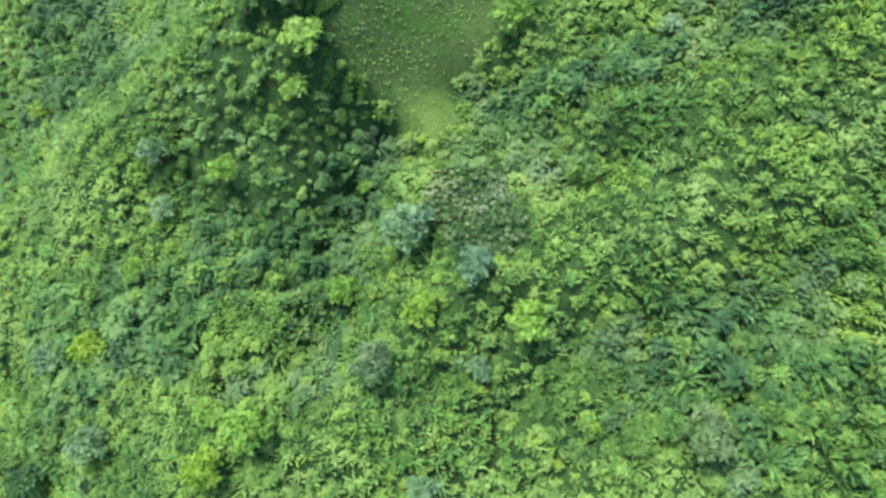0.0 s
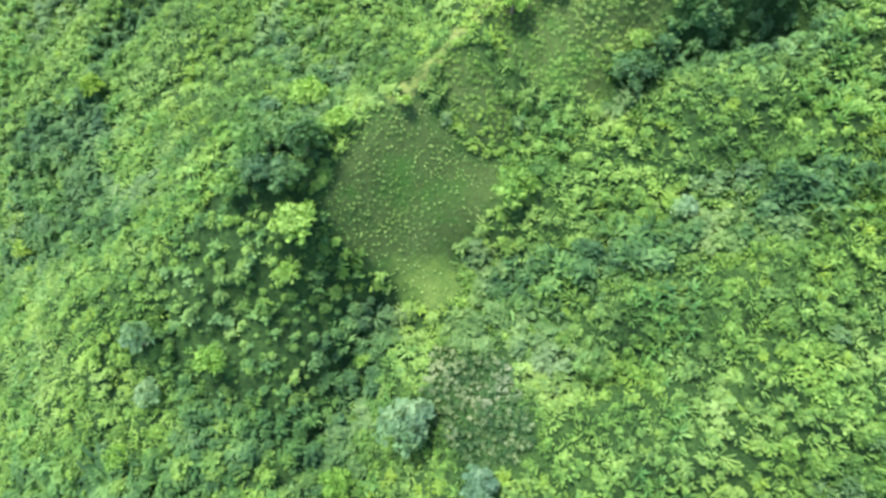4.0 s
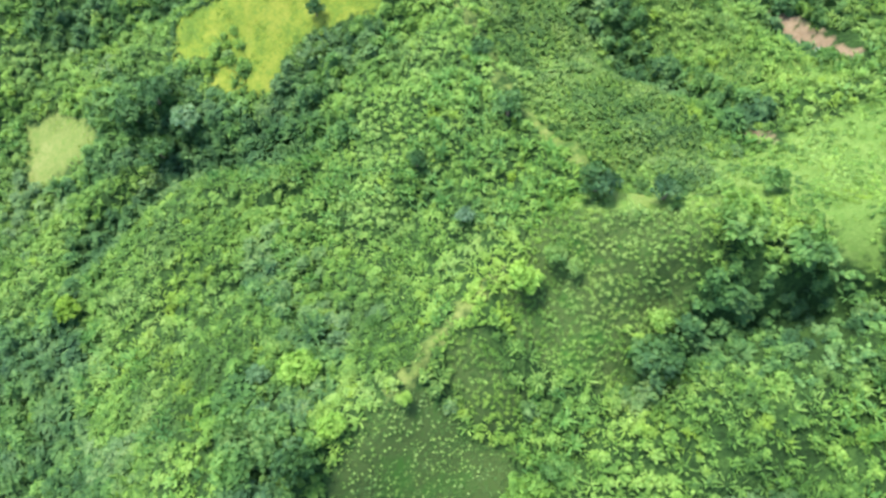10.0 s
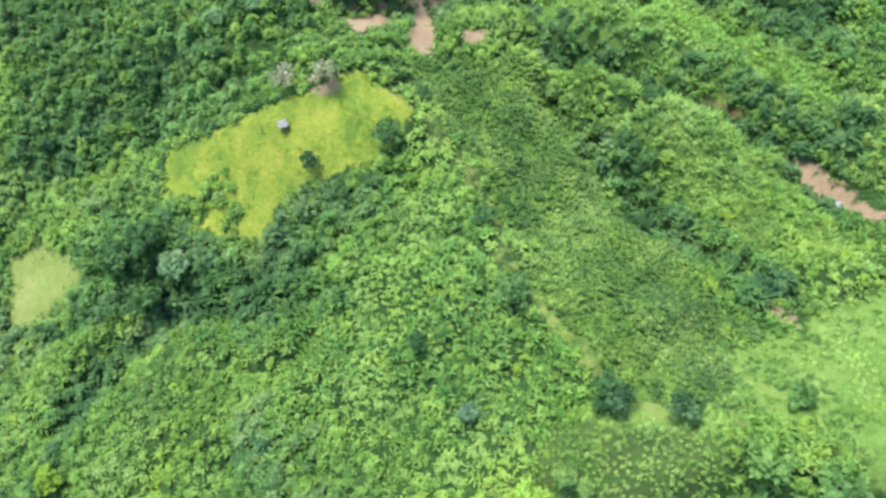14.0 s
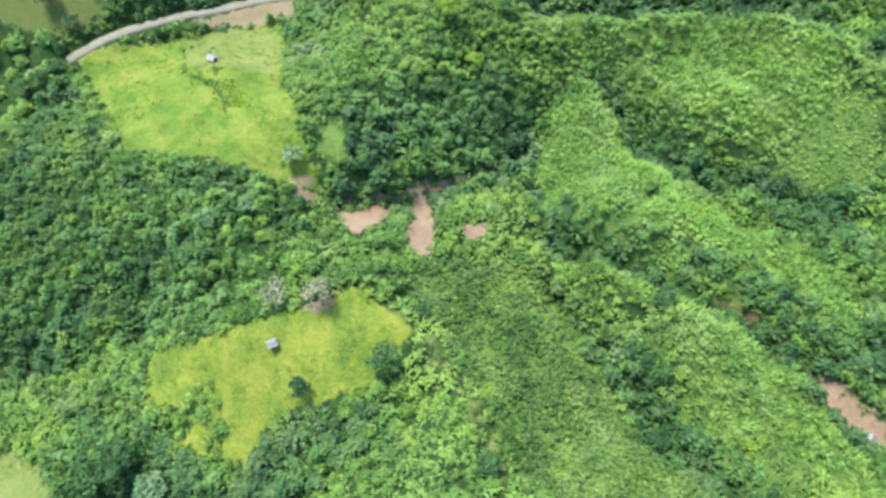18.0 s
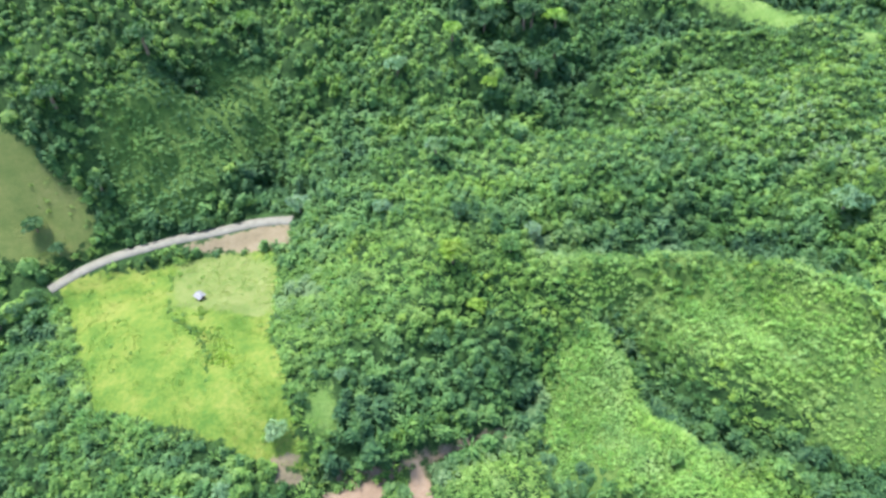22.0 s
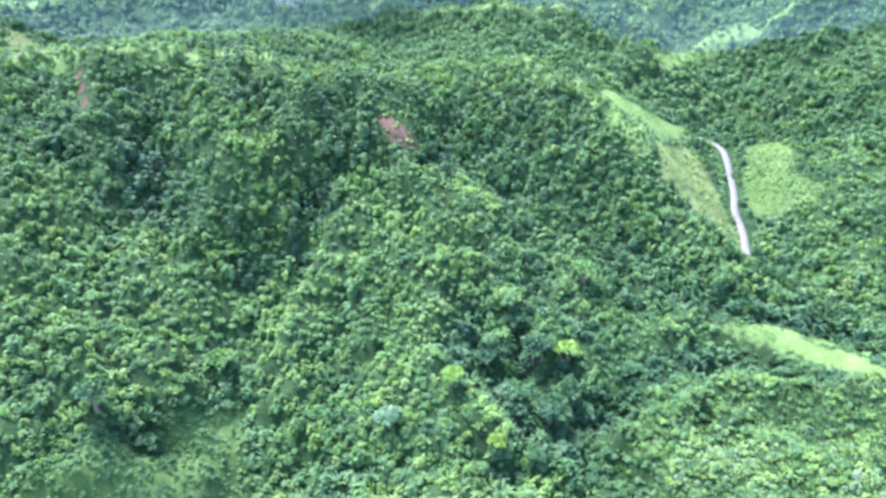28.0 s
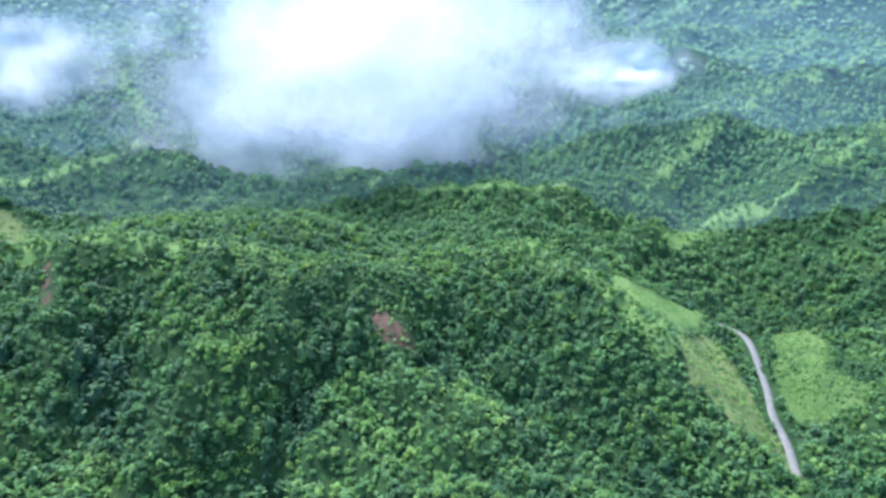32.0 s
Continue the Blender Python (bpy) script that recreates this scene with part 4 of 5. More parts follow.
def open_ground(x, y):
    """Metres inside whatever is kept clear of thicket."""
    names = sorted({n for some in FIELDS.values() for n in some})
    d = most(names, x, y)
    d = np.where(most(["shrub_island", "notch"], x, y) > 0, -2.0, d)
    d = np.maximum(d, np.maximum(4.8 - beside(ROAD_A, x, y), 4.4 - beside(ROAD_B, x, y)))
    d = np.maximum(d, 1.3 - np.minimum(beside(CREST_PATH, x, y), beside(RIDGE_PATH, x, y)) + 1.2 * wave(x, y, 9, 92))
    return d


CROPS = ["maize_upper", "maize_lower", "slope_crop", "dark_crop", "pale_crop"]


def rise(x, y, reach=13.0):
    """How far the ground stands above its surroundings: crests are positive, hollows negative."""
    round_about = sum(land(x + reach * math.cos(a), y + reach * math.sin(a)) for a in (0.4, 1.97, 3.54, 5.11))
    return land(x, y) - round_about / 4


def near_lines(lines, x, y, width):
    """1 on the lines, falling to 0 beside them."""
    return np.exp(-(np.min([beside(line, x, y) for _, _, line in lines], axis=0) / width) ** 2)


def ravine(x, y):
    return near_lines(RAVINES_NEAR + RAVINES_MIDDLE + RAVINES_FAR, x, y, 9.0)


def ridge(x, y):
    return near_lines(RIDGES_NEAR + RIDGES_MIDDLE + RIDGES_FAR, x, y, 8.0)


def woods(x, y):
    gully = 5 - np.min([beside(line, x, y) for _, _, line in RAVINES_NEAR + RAVINES_MIDDLE], axis=0)
    return np.maximum(np.maximum(np.max([inside(p, x, y) for p in [*WOODS.values(), *SHADED_WOODS.values()]], axis=0), gully), (y - 425) * 0.6) + 7 * wave(x, y, 22, 23) - 9 * pale(x, y) * (y < 425)


def among(areas, x, y):
    return smooth(-5, 5, np.max([inside(p, x, y) for p in areas.values()], axis=0) + 3 * wave(x, y, 9, 83))


def pale(x, y):
    """1 on the pale scrubby crests."""
    return among(PALE, x, y)


def reeds(x, y):
    """Metres inside the tall grass, which gives way to bushes on the shaded faces."""
    return most(REEDS, x, y) + 5 * wave(x, y, 13, 84) - 14 * among(SHADED_WOODS, x, y) - 3


def crops(x, y):
    return np.maximum(most(CROPS, x, y), reeds(x, y)) + 2 * wave(x, y, 6, 22)


def in_view(x, y):
    """The part of the country that the flight looks down on."""
    return np.abs(x) < 0.76 * np.hypot(np.maximum(y - 385, 0), 190) + 40


# low shrubs and vines, taller bushes and banana plants on the near spurs
tx, ty = places(-222, 215, -70, 540, 3.05)
ok = (open_ground(tx, ty) + 1.5 * wave(tx, ty, 5, 21) < 0) & (crops(tx, ty) < 0) & ((woods(tx, ty) < 3) | (inside(PATCHES["ridge_fuzzy"], tx, ty) > -3) & (most(SCRUB, tx, ty) < 0)) & in_view(tx, ty)
ok &= (inside(PALE["bright_slope"], tx, ty) + 5 * wave(tx, ty, 15, 94) < 0) | (rng.random(len(tx)) < 0.3)
tx, ty = tx[ok], ty[ok]
SHRUBS = [fan(10, 1.6, 0.5, 34, 40, 1.0, 1, s, 0.5) for s in range(5)] + [leafy(4, 1.55, 1.35, 12, 0.95, s, 0.05) for s in range(7)]
scatter("thicket", SHRUBS, tx, ty, rng.uniform(0.85, 1.5, len(tx)), THICKET, "dense light-green shrubs and vines on the slopes", "shrubs", -0.15)

qx, qy = places(-222, 215, -70, 462, 3.4)
ok = (open_ground(qx, qy) + 1.5 * wave(qx, qy, 5, 21) < -1.2) & (crops(qx, qy) < -1) & (inside(PATCHES["hill_grass"], qx, qy) + 4 * wave(qx, qy, 9, 59) < 0) & (woods(qx, qy) < 2) & in_view(qx, qy)
qx, qy = qx[ok], qy[ok]
up = rise(qx, qy)
# plant tone follows relief: real growth, plus shade in hollows and light on crests
lush = 0.6 * wave(qx, qy, 28, 51) + 0.45 * wave(qx, qy, 11, 52) - 0.2 * up + 0.6 * ravine(qx, qy) - 0.5 * ridge(qx, qy) - 0.7 * pale(qx, qy) + 0.6 * among(SHADED_WOODS, qx, qy) + rng.normal(0, 0.22, len(qx))
plantain = (wave(qx, qy, 26, 24) + 0.5 * wave(qx, qy, 9, 25) > 0.35) & (rng.random(len(qx)) < 0.7)
draw = rng.random(len(qx)) + 0.4 * wave(qx, qy, 18, 53)
tone = np.where(lush > 0.7, "grey", np.where(lush > 0.1, "green", np.where(draw > 1.15, "yellow", "light")))
BUSHES = [leafy(5, 1.9, 2.4, 28, 0.95, s + 10, 0.0, 30) for s in range(10)]
TUFTS = [fan(11, 2.0, 0.5, 60, 38, 0.9, 2, s + 150, 0.8) for s in range(5)] + [fan(10, 1.7, 0.5, 50, 40, 1.1, 2, s + 160, 1.4) for s in range(4)]
for key, label in (("light", "light-green rounded bushes on the crests"), ("green", "mid-green leafy bushes on the slopes"),
                   ("grey", "tall grey-green bushes in the hollows"), ("yellow", "yellow-green bushes dotted over the slopes")):
    ok = (tone == key) & ~plantain & ((lush > 0.0) | (rng.random(len(qx)) < 0.45 - 0.35 * pale(qx, qy)))
    grow = np.clip(0.95 + 0.55 * lush, 0.5, 1.7) * rng.uniform(0.65, 1.3, len(qx))
    feathery = wave(qx, qy, 15, 57) + 0.4 * wave(qx, qy, 6, 58) - 0.2 * lush > 0.3
    for some, shapes in ((ok & feathery, TUFTS), (ok & ~feathery, BUSHES)):
        scatter("bushes", shapes, qx[some], qy[some], grow[some], BUSH[key], label, "bushes", -0.3)
scatter("banana_grove", [fan(9, 2.6, 0.62, 64, 36, 0.5, 2, s, 1.0) for s in range(6)], qx[plantain], qy[plantain],
        rng.uniform(0.7, 1.2, len(qx))[plantain], BANANA, "large-leaved banana plants among the shrubs", "banana plants")

# woods in the gullies, and larger trees beyond the second valley
for x0, x1, y0, y1, step, shapes in (
        (-222, 215, -70, 450, 3.3, [leafy(5, 2.3, 3.6, 32, 1.05, s + 20, 0.0, 26) for s in range(10)] + [fan(13, 2.6, 0.55, 62, 38, 0.9, 2, s + 230, 1.6) for s in range(4)]),
        (-345, 345, 440, 805, 4.0, [leafy(4, 2.5, 3.9, 15, 1.5, s + 30, 0.0, 28) for s in range(12)] + [fan(11, 3.0, 0.75, 60, 36, 1.0, 2, s + 240, 1.6) for s in range(3)])):
    wx, wy = places(x0, x1, y0, y1, step)
    ok = (woods(wx, wy) > 0) & (open_ground(wx, wy) + 2.2 * wave(wx, wy, 8, 91) < -0.8) & (crops(wx, wy) < -0.5) & (most(SCRUB, wx, wy) < 0) & in_view(wx, wy)
    ok &= (beside(HILL_CREST, wx, wy) + 4 * wave(wx, wy, 15, 86) > 6) | (rng.random(len(wx)) < 0.5)
    wx, wy = wx[ok], wy[ok]
    up = rise(wx, wy, 13.0 if y0 < 400 else 22.0)
    grow = (0.5 + 1.0 * rng.random(len(wx)) ** 1.4) * (1.0 + 0.3 * wave(wx, wy, 22, 27) - 0.04 * np.clip(up, -4, 4))
    deep = among(SHADED_WOODS, wx, wy)
    # tree tone also carries shade: darker in hollows and ravines, lighter on crests
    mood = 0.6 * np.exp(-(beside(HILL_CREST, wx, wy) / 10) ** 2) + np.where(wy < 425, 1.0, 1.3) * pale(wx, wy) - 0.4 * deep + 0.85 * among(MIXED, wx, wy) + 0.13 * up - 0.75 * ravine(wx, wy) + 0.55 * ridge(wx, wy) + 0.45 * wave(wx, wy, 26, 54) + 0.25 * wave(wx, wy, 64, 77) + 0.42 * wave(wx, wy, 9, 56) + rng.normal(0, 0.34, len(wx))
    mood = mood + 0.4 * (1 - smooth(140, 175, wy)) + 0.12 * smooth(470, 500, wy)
    grow = grow * (1 - 0.3 * np.clip(mood, 0, 1)) * (1 + 0.25 * deep) * (1 - 0.55 * smooth(-12, -4, inside(PATCHES["bright_crest"], wx, wy)))
    soft = (wy > 425) & (inside(PATCHES["ridge_fuzzy"], wx, wy) + 4 * wave(wx, wy, 14, 89) > -6)
    soft &= ravine(wx, wy) < 0.4
    scatter("feathery_scrub", shapes, wx[soft], wy[soft], 0.62 * grow[soft], FEATHERY, "pale grey-green feathery scrub over the dome", "shrubs", -0.4) if soft.any() else None
    mood[soft] = 9
    for key, ok, label in ((CROWN["d"], mood <= -0.55, "tall dark green trees in the hollows, tone deepened as shade"), (FOREST, (mood > -0.55) & (mood <= 0.25), "dense dark green woods on the hillsides"),
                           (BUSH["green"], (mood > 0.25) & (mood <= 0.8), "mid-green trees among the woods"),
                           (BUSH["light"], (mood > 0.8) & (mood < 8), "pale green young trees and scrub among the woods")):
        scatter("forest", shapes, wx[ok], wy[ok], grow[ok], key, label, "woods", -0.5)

ux, uy = places(-345, 345, -70, 805, 4.2)
ok = (woods(ux, uy) > 0) & (open_ground(ux, uy) < -1) & (crops(ux, uy) < -0.5) & in_view(ux, uy) & (most(SCRUB, ux, uy) < -1) & (rng.random(len(ux)) < np.where(uy > 440, 0.75, 0.6))
scatter("undergrowth", [leafy(4, 2.3, 1.7, 7, 1.2, s + 60, 0.0, 20) for s in range(6)], ux[ok], uy[ok], rng.uniform(0.7, 1.3, len(ux))[ok], FOREST,
        "green undergrowth filling the gaps between the trees", "shrubs", -0.2)

for y0, y1, step, far_trees in (
        (790, 940, 5.6, [leafy(4, 3.2, 4.2, 11, 2.0, s + 40, 0.0, 24) for s in range(8)]),
        (940, 1200, 6.6, [leafy(4, 3.6, 4.6, 5, 2.4, s + 45, 0.0, 22, 0.85) for s in range(8)]),
        (1200, 1680, 12.5, [mound(4, 2, 5.6, 5.5, 2, 1.6, s + 50, 0, 0.36, 0.35) for s in range(6)]),
        (1680, 2320, 21.0, [mound(4, 2, 10, 9, 1, 3, s + 55, 0, 0.36, 0.3) for s in range(6)])):
    bx, by = places(-1500, 1500, y0, y1, step)
    keep = (np.abs(bx) < 0.75 * (by - 380) + 60) & ~((np.abs(bx) < 335) & (by < 800))
    keep &= ~((by < 900) & (most(GREEN + DRY + MEADOWS, bx, by) > -2)) & (beside(ROAD_B, bx, by) > 4)
    bx, by = bx[keep], by[keep]
    up = rise(bx, by, 30)
    crest = np.min([beside(line, bx, by) for line in FAR_CRESTS], axis=0)
    bare = ((up + 6 * wave(bx, by, 60, 55) > 8) | (crest + 6 * wave(bx, by, 30, 60) < 14)) & (rng.random(len(bx)) < 0.8)
    thin = bare & (rng.random(len(bx)) < 0.25)
    scatter("far_forest", far_trees, bx[~bare], by[~bare], rng.uniform(0.6, 1.25, (~bare).sum()), FAR_FOREST, "far woods covering the ridges behind", "woods", -0.8)
    bare &= ~thin
    scatter("far_scrub", far_trees, bx[bare], by[bare], rng.uniform(0.45, 0.8, bare.sum()), BUSH["light"], "pale low scrub along the far crests", "shrubs", -0.8)

# the country to both sides
ox2, oy2 = places(-330, 330, -150, 640, 9.0)
ok = ((np.abs(ox2 + 3) > 217) | (oy2 < -69) | ~in_view(ox2, oy2)) & (most(GREEN + OLIVE, ox2, oy2) < -1) & ~((oy2 > 425) & in_view(ox2, oy2))
for tone, some in (("green", wave(ox2, oy2, 34, 87) > 0.05), ("light", wave(ox2, oy2, 34, 87) <= 0.05)):
    scatter("bushes", [leafy(5, 5.2, 4.0, 8, 2.8, s + 220, 0.0, 24, 0.85) for s in range(6)], ox2[ok & some], oy2[ok & some], rng.uniform(0.6, 1.3, len(ox2))[ok & some],
            BUSH[tone], "dense bushes covering the hills to both sides", "bushes", -0.3)

# tall grass and reeds on the pale ridges
rx, ry = places(20, 235, 200, 530, 1.6)
ok = (reeds(rx, ry) + 2 * wave(rx, ry, 6, 22) > -0.6) & (open_ground(rx, ry) < 0)
scatter("tall_grass", [fan(8, 1.5, 0.5, 46, 40, 0.8, 1, s + 60, 0.3) for s in range(5)] + [leafy(4, 1.1, 1.2, 9, 0.8, s + 70, 0.0, 40) for s in range(3)], rx[ok], ry[ok],
        rng.uniform(0.7, 1.2, len(rx))[ok], REED, "pale tall grass and reeds along the ridges", "tall grass")

# maize in rows
for key, turn in (("maize_upper", 0.5), ("maize_lower", 0.9)):
    poly = np.array(PATCHES[key], float)
    mid = poly.mean(0)
    a, b = np.meshgrid(np.arange(-80, 80, 1.85), np.arange(-80, 80, 1.5))
    a, b = (a + rng.normal(0, 0.3, a.shape)).ravel(), (b + rng.normal(0, 0.4, b.shape)).ravel()
    mx, my = mid[0] + a * math.cos(turn) - b * math.sin(turn), mid[1] + a * math.sin(turn) + b * math.cos(turn)
    ok = (inside(poly, mx, my) > 0) & (open_ground(mx, my) < 0) & (wave(mx, my, 11, 31) + 0.5 * wave(mx, my, 4, 32) > -0.95)
    scatter("maize_crop", [leafy(4, 0.8, 1.3, 9, 0.75, s + 80, 0.1, 40) for s in range(5)], mx[ok], my[ok],
            rng.uniform(0.6, 1.3, len(mx))[ok], MAIZE, "dark green maize standing in rows", "maize")

# herbs and tussocks between the crops and on the rough meadows
hx, hy = (np.concatenate(v) for v in zip(places(-65, 205, 110, 300, 1.9), places(-200, -80, 400, 540, 2.0), places(110, 170, 312, 366, 1.7)))
slope = inside(PALE["bright_slope"], hx, hy) + 5 * wave(hx, hy, 15, 94) > 0
ok = (slope | (most(["maize_upper", "maize_lower", "hill_grass"], hx, hy) > -1)) & (open_ground(hx, hy) < 0)
ok |= (inside(PATCHES["ridge_olive"], hx, hy) > -1) & (rng.random(len(hx)) < 0.75)
dim = (most(SCRUB, hx, hy) > -1) & (open_ground(hx, hy) < 0)
scatter("herbs", [leafy(4, 0.95, 0.6, 5, 0.6, s + 190) for s in range(5)], hx[ok], hy[ok], (rng.uniform(0.6, 1.3, len(hx)) * np.where(slope, 1.35, 1.0))[ok], THICKET,
        "low green herbs between the crops", "herbs")
scatter("herbs", [leafy(4, 0.9, 0.6, 8, 0.6, s + 195) for s in range(6)], hx[dim], hy[dim], (rng.uniform(0.8, 1.9, len(hx)) + 0.4 * wave(hx, hy, 11, 93))[dim], FOREST,
        "dark green herbs and bracken on the open slope", "herbs")
hx, hy = places(-380, 300, 505, 885, 2.8)
ok = most(MEADOWS + ["far_meadow", "slope_strip", "landslip"], hx, hy) + 2 * wave(hx, hy, 9, 81) > -1
ok |= beside(HILL_CREST, hx, hy) + 3 * wave(hx, hy, 15, 86) < 8
ok &= (beside(ROAD_B, hx, hy) > 4) & (rng.random(len(hx)) < 0.75)
for tone, some, label in (("light", rng.random(len(hx)) < 0.2, "pale tussocks on the rough hill meadows"), ("green", rng.random(len(hx)) < 0.35 + 0.3 * (hx > 200), "low green shrubs on the rough hill meadows")):
    scatter("tussocks", [mound(5, 2, 1.2, 0.8, 6, 0.4, s + 200, 0.05, 0.5, 0.35) for s in range(5)], hx[ok & some], hy[ok & some], rng.uniform(0.5, 1.3, len(hx))[ok & some], BUSH[tone],
            label, "grass")

# low crops in the clearings
cx, cy = places(-40, 80, 20, 180, 1.3)
ok = (most(["slope_crop", "dark_crop"], cx, cy) > -0.5) & (open_ground(cx, cy) < 0.3) & (rng.random(len(cx)) < 0.8)
scatter("root_crop", [dome(11, 0.72, 0.8, 0.32, s + 90) for s in range(4)], cx[ok], cy[ok], rng.uniform(0.6, 1.15, len(cx))[ok], BUSH["light"],
        "low light-green root crop dotted over the slope", "crop")
ok = (inside(PATCHES["pale_crop"], cx, cy) > -0.5) & (rng.random(len(cx)) < 0.7)
scatter("leafy_crop", [dome(12, 1.0, 1.0, 0.42, s + 95) for s in range(4)], cx[ok], cy[ok], rng.uniform(0.7, 1.2, len(cx))[ok], CROWN["d"],
        "dark leafy crop plants in a patch", "crop")
cx, cy = places(-12, 26, 20, 62, 1.7)
ok = (inside(PATCHES["pale_crop"], cx, cy) > -0.5) & (rng.random(len(cx)) < 0.85)
scatter("pale_crop", [fan(7, 0.75, 0.5, 20, 40, 0.1, 1, s + 100, 1.0) for s in range(4)], cx[ok], cy[ok], rng.uniform(0.6, 1.4, len(cx))[ok], PALE_CROP,
        "pale-leaved crop plants in a patch", "crop", 0.3)
sx, sy = places(-40, 20, 60, 125, 1.15)
ok = (inside(PATCHES["clearing"], sx, sy) > 0.5) & (rng.random(len(sx)) < 0.42 + 0.3 * wave(sx, sy, 14, 90))
scatter("seedlings", [fan(6, 0.42, 0.28, 40, 45, 0.06, 1, s + 110, 0.15) for s in range(4)], sx[ok], sy[ok], rng.uniform(0.5, 1.3, len(sx))[ok], SEEDLING,
        "small pale seedlings dotted over the clearing", "seedlings")

gx2, gy2 = places(-40, 20, 60, 125, 1.05)
ok = (most(["clearing", "mound"], gx2, gy2) > 0) & (wave(gx2, gy2, 9, 88) + rng.normal(0, 0.3, len(gx2)) > -0.1)
scatter("clearing_grass", [fan(7, 0.5, 0.16, 40, 45, 0.4, 1, s + 115) for s in range(4)], gx2[ok], gy2[ok], rng.uniform(0.5, 1.2, len(gx2))[ok], FOREST,
        "short green grass over the clearing", "grass")

# grass tufts and weeds on the open fields
for x0, x1, y0, y1 in ((-185, 130, 150, 480), (110, 260, 520, 800)):
    hx, hy = places(x0, x1, y0, y1, 2.4)
    deep = most(YELLOW + LIME + GREEN + DRY + OLIVE, hx, hy)
    ok = (deep > 0) & (wave(hx, hy, 7, 33) > -0.1)
    scatter("field_grass", [fan(10, 0.55, 0.16, 55, 40, 0.5, 1, s + 120) for s in range(4)], hx[ok], hy[ok], rng.uniform(0.6, 1.5, len(hx))[ok], GRASS,
            "tufts of yellow-green grass on the open fields", "grass")
ex, ey = places(20, 205, 145, 230, 2.0)
ok = (most(GREEN, ex, ey) > -1) & (wave(ex, ey, 9, 35) + 0.5 * wave(ex, ey, 4, 36) > -0.25) & (beside(RIDGE_PATH, ex, ey) > 2)
scatter("meadow_grass", [mound(6, 2, 1.0, 0.5, 6, 0.3, s + 140) for s in range(4)], ex[ok], ey[ok], rng.uniform(0.6, 1.3, len(ex))[ok], THICKET,
        "uneven bright green pasture grass in clumps", "grass")
vx, vy = places(-140, -40, 310, 420, 1.5)
ok = (inside(PATCHES["weeds"], vx, vy) > -1) & (wave(vx, vy, 7, 61) > -0.1) 
scatter("weeds", [mound(5, 2, 0.7, 0.8, 7, 0.26, s + 170, 0.05) for s in range(4)], vx[ok], vy[ok], rng.uniform(0.5, 1.2, len(vx))[ok], BUSH["yellow"],
        "yellowish weeds in the wet part of the field", "weeds")
ok = beside(DITCH, vx, vy) + 0.8 * wave(vx, vy, 5, 62) < 0.9
scatter("weeds", [mound(5, 2, 0.7, 0.8, 7, 0.26, s + 175, 0.05) for s in range(4)], vx[ok], vy[ok], rng.uniform(0.5, 1.2, len(vx))[ok], BUSH["green"],
        "dark green weeds along the ditch through the field", "weeds")
ux, uy = places(-190, 260, 150, 800, 4.5)
ok = (most(["meadow", "slope_strip", "far_meadow", "ridge_olive", "olive_field", "lime_field"], ux, uy) > 0.5) & (wave(ux, uy, 14, 34) > 0.05)
ok &= (inside(PATCHES["lime_field"], ux, uy) < 0) | (rng.random(len(ux)) < 0.12)
scatter("field_shrubs", [dome(12, 0.8, 0.9, 0.36, s + 130) for s in range(4)], ux[ok], uy[ok], rng.uniform(0.5, 1.5, len(ux))[ok], THICKET,
        "scattered low shrubs on the grassland", "shrubs")

# low dark shrubs added along the bank above the rice to imitate its shadow
bank = np.array([(-109, 251), (-110, 260), (-108, 270), (-91, 270), (-73, 269), (-60, 269), (-46, 270), (-32, 278)])
along = np.linspace(0, len(bank) - 1.001, 150)
kx, ky = (np.interp(along, np.arange(len(bank)), bank[:, k]) + rng.normal(0, 0.4, 150) for k in (0, 1))
scatter("hedge", [mound(5, 2, 0.8, 1.0, 6, 0.32, s + 210, 0.1, 0.5, 0.35) for s in range(4)], kx, ky, rng.uniform(0.7, 1.4, 150), CROWN["d"],
        "row of dark shrubs added as the shadow line above the rice field", "hedge")

# ---- single trees ----
def part(name, me, parent, label=""):
    ob = new(name, me)
    ob.parent = parent
    return tagged(ob, label)


def tube(points, radii, sides=7):
    verts, faces = [], []
    for k, (p, r) in enumerate(zip(points, radii)):
        for j in range(sides):
            a = 2 * math.pi * j / sides
            verts.append((p[0] + r * math.cos(a), p[1] + r * math.sin(a), p[2]))
    for k in range(len(points) - 1):
        for j in range(sides):
            a, b = k * sides + j, k * sides + (j + 1) % sides
            faces.append((a, b, b + sides, a + sides))
    return np.array(verts), np.array(faces)


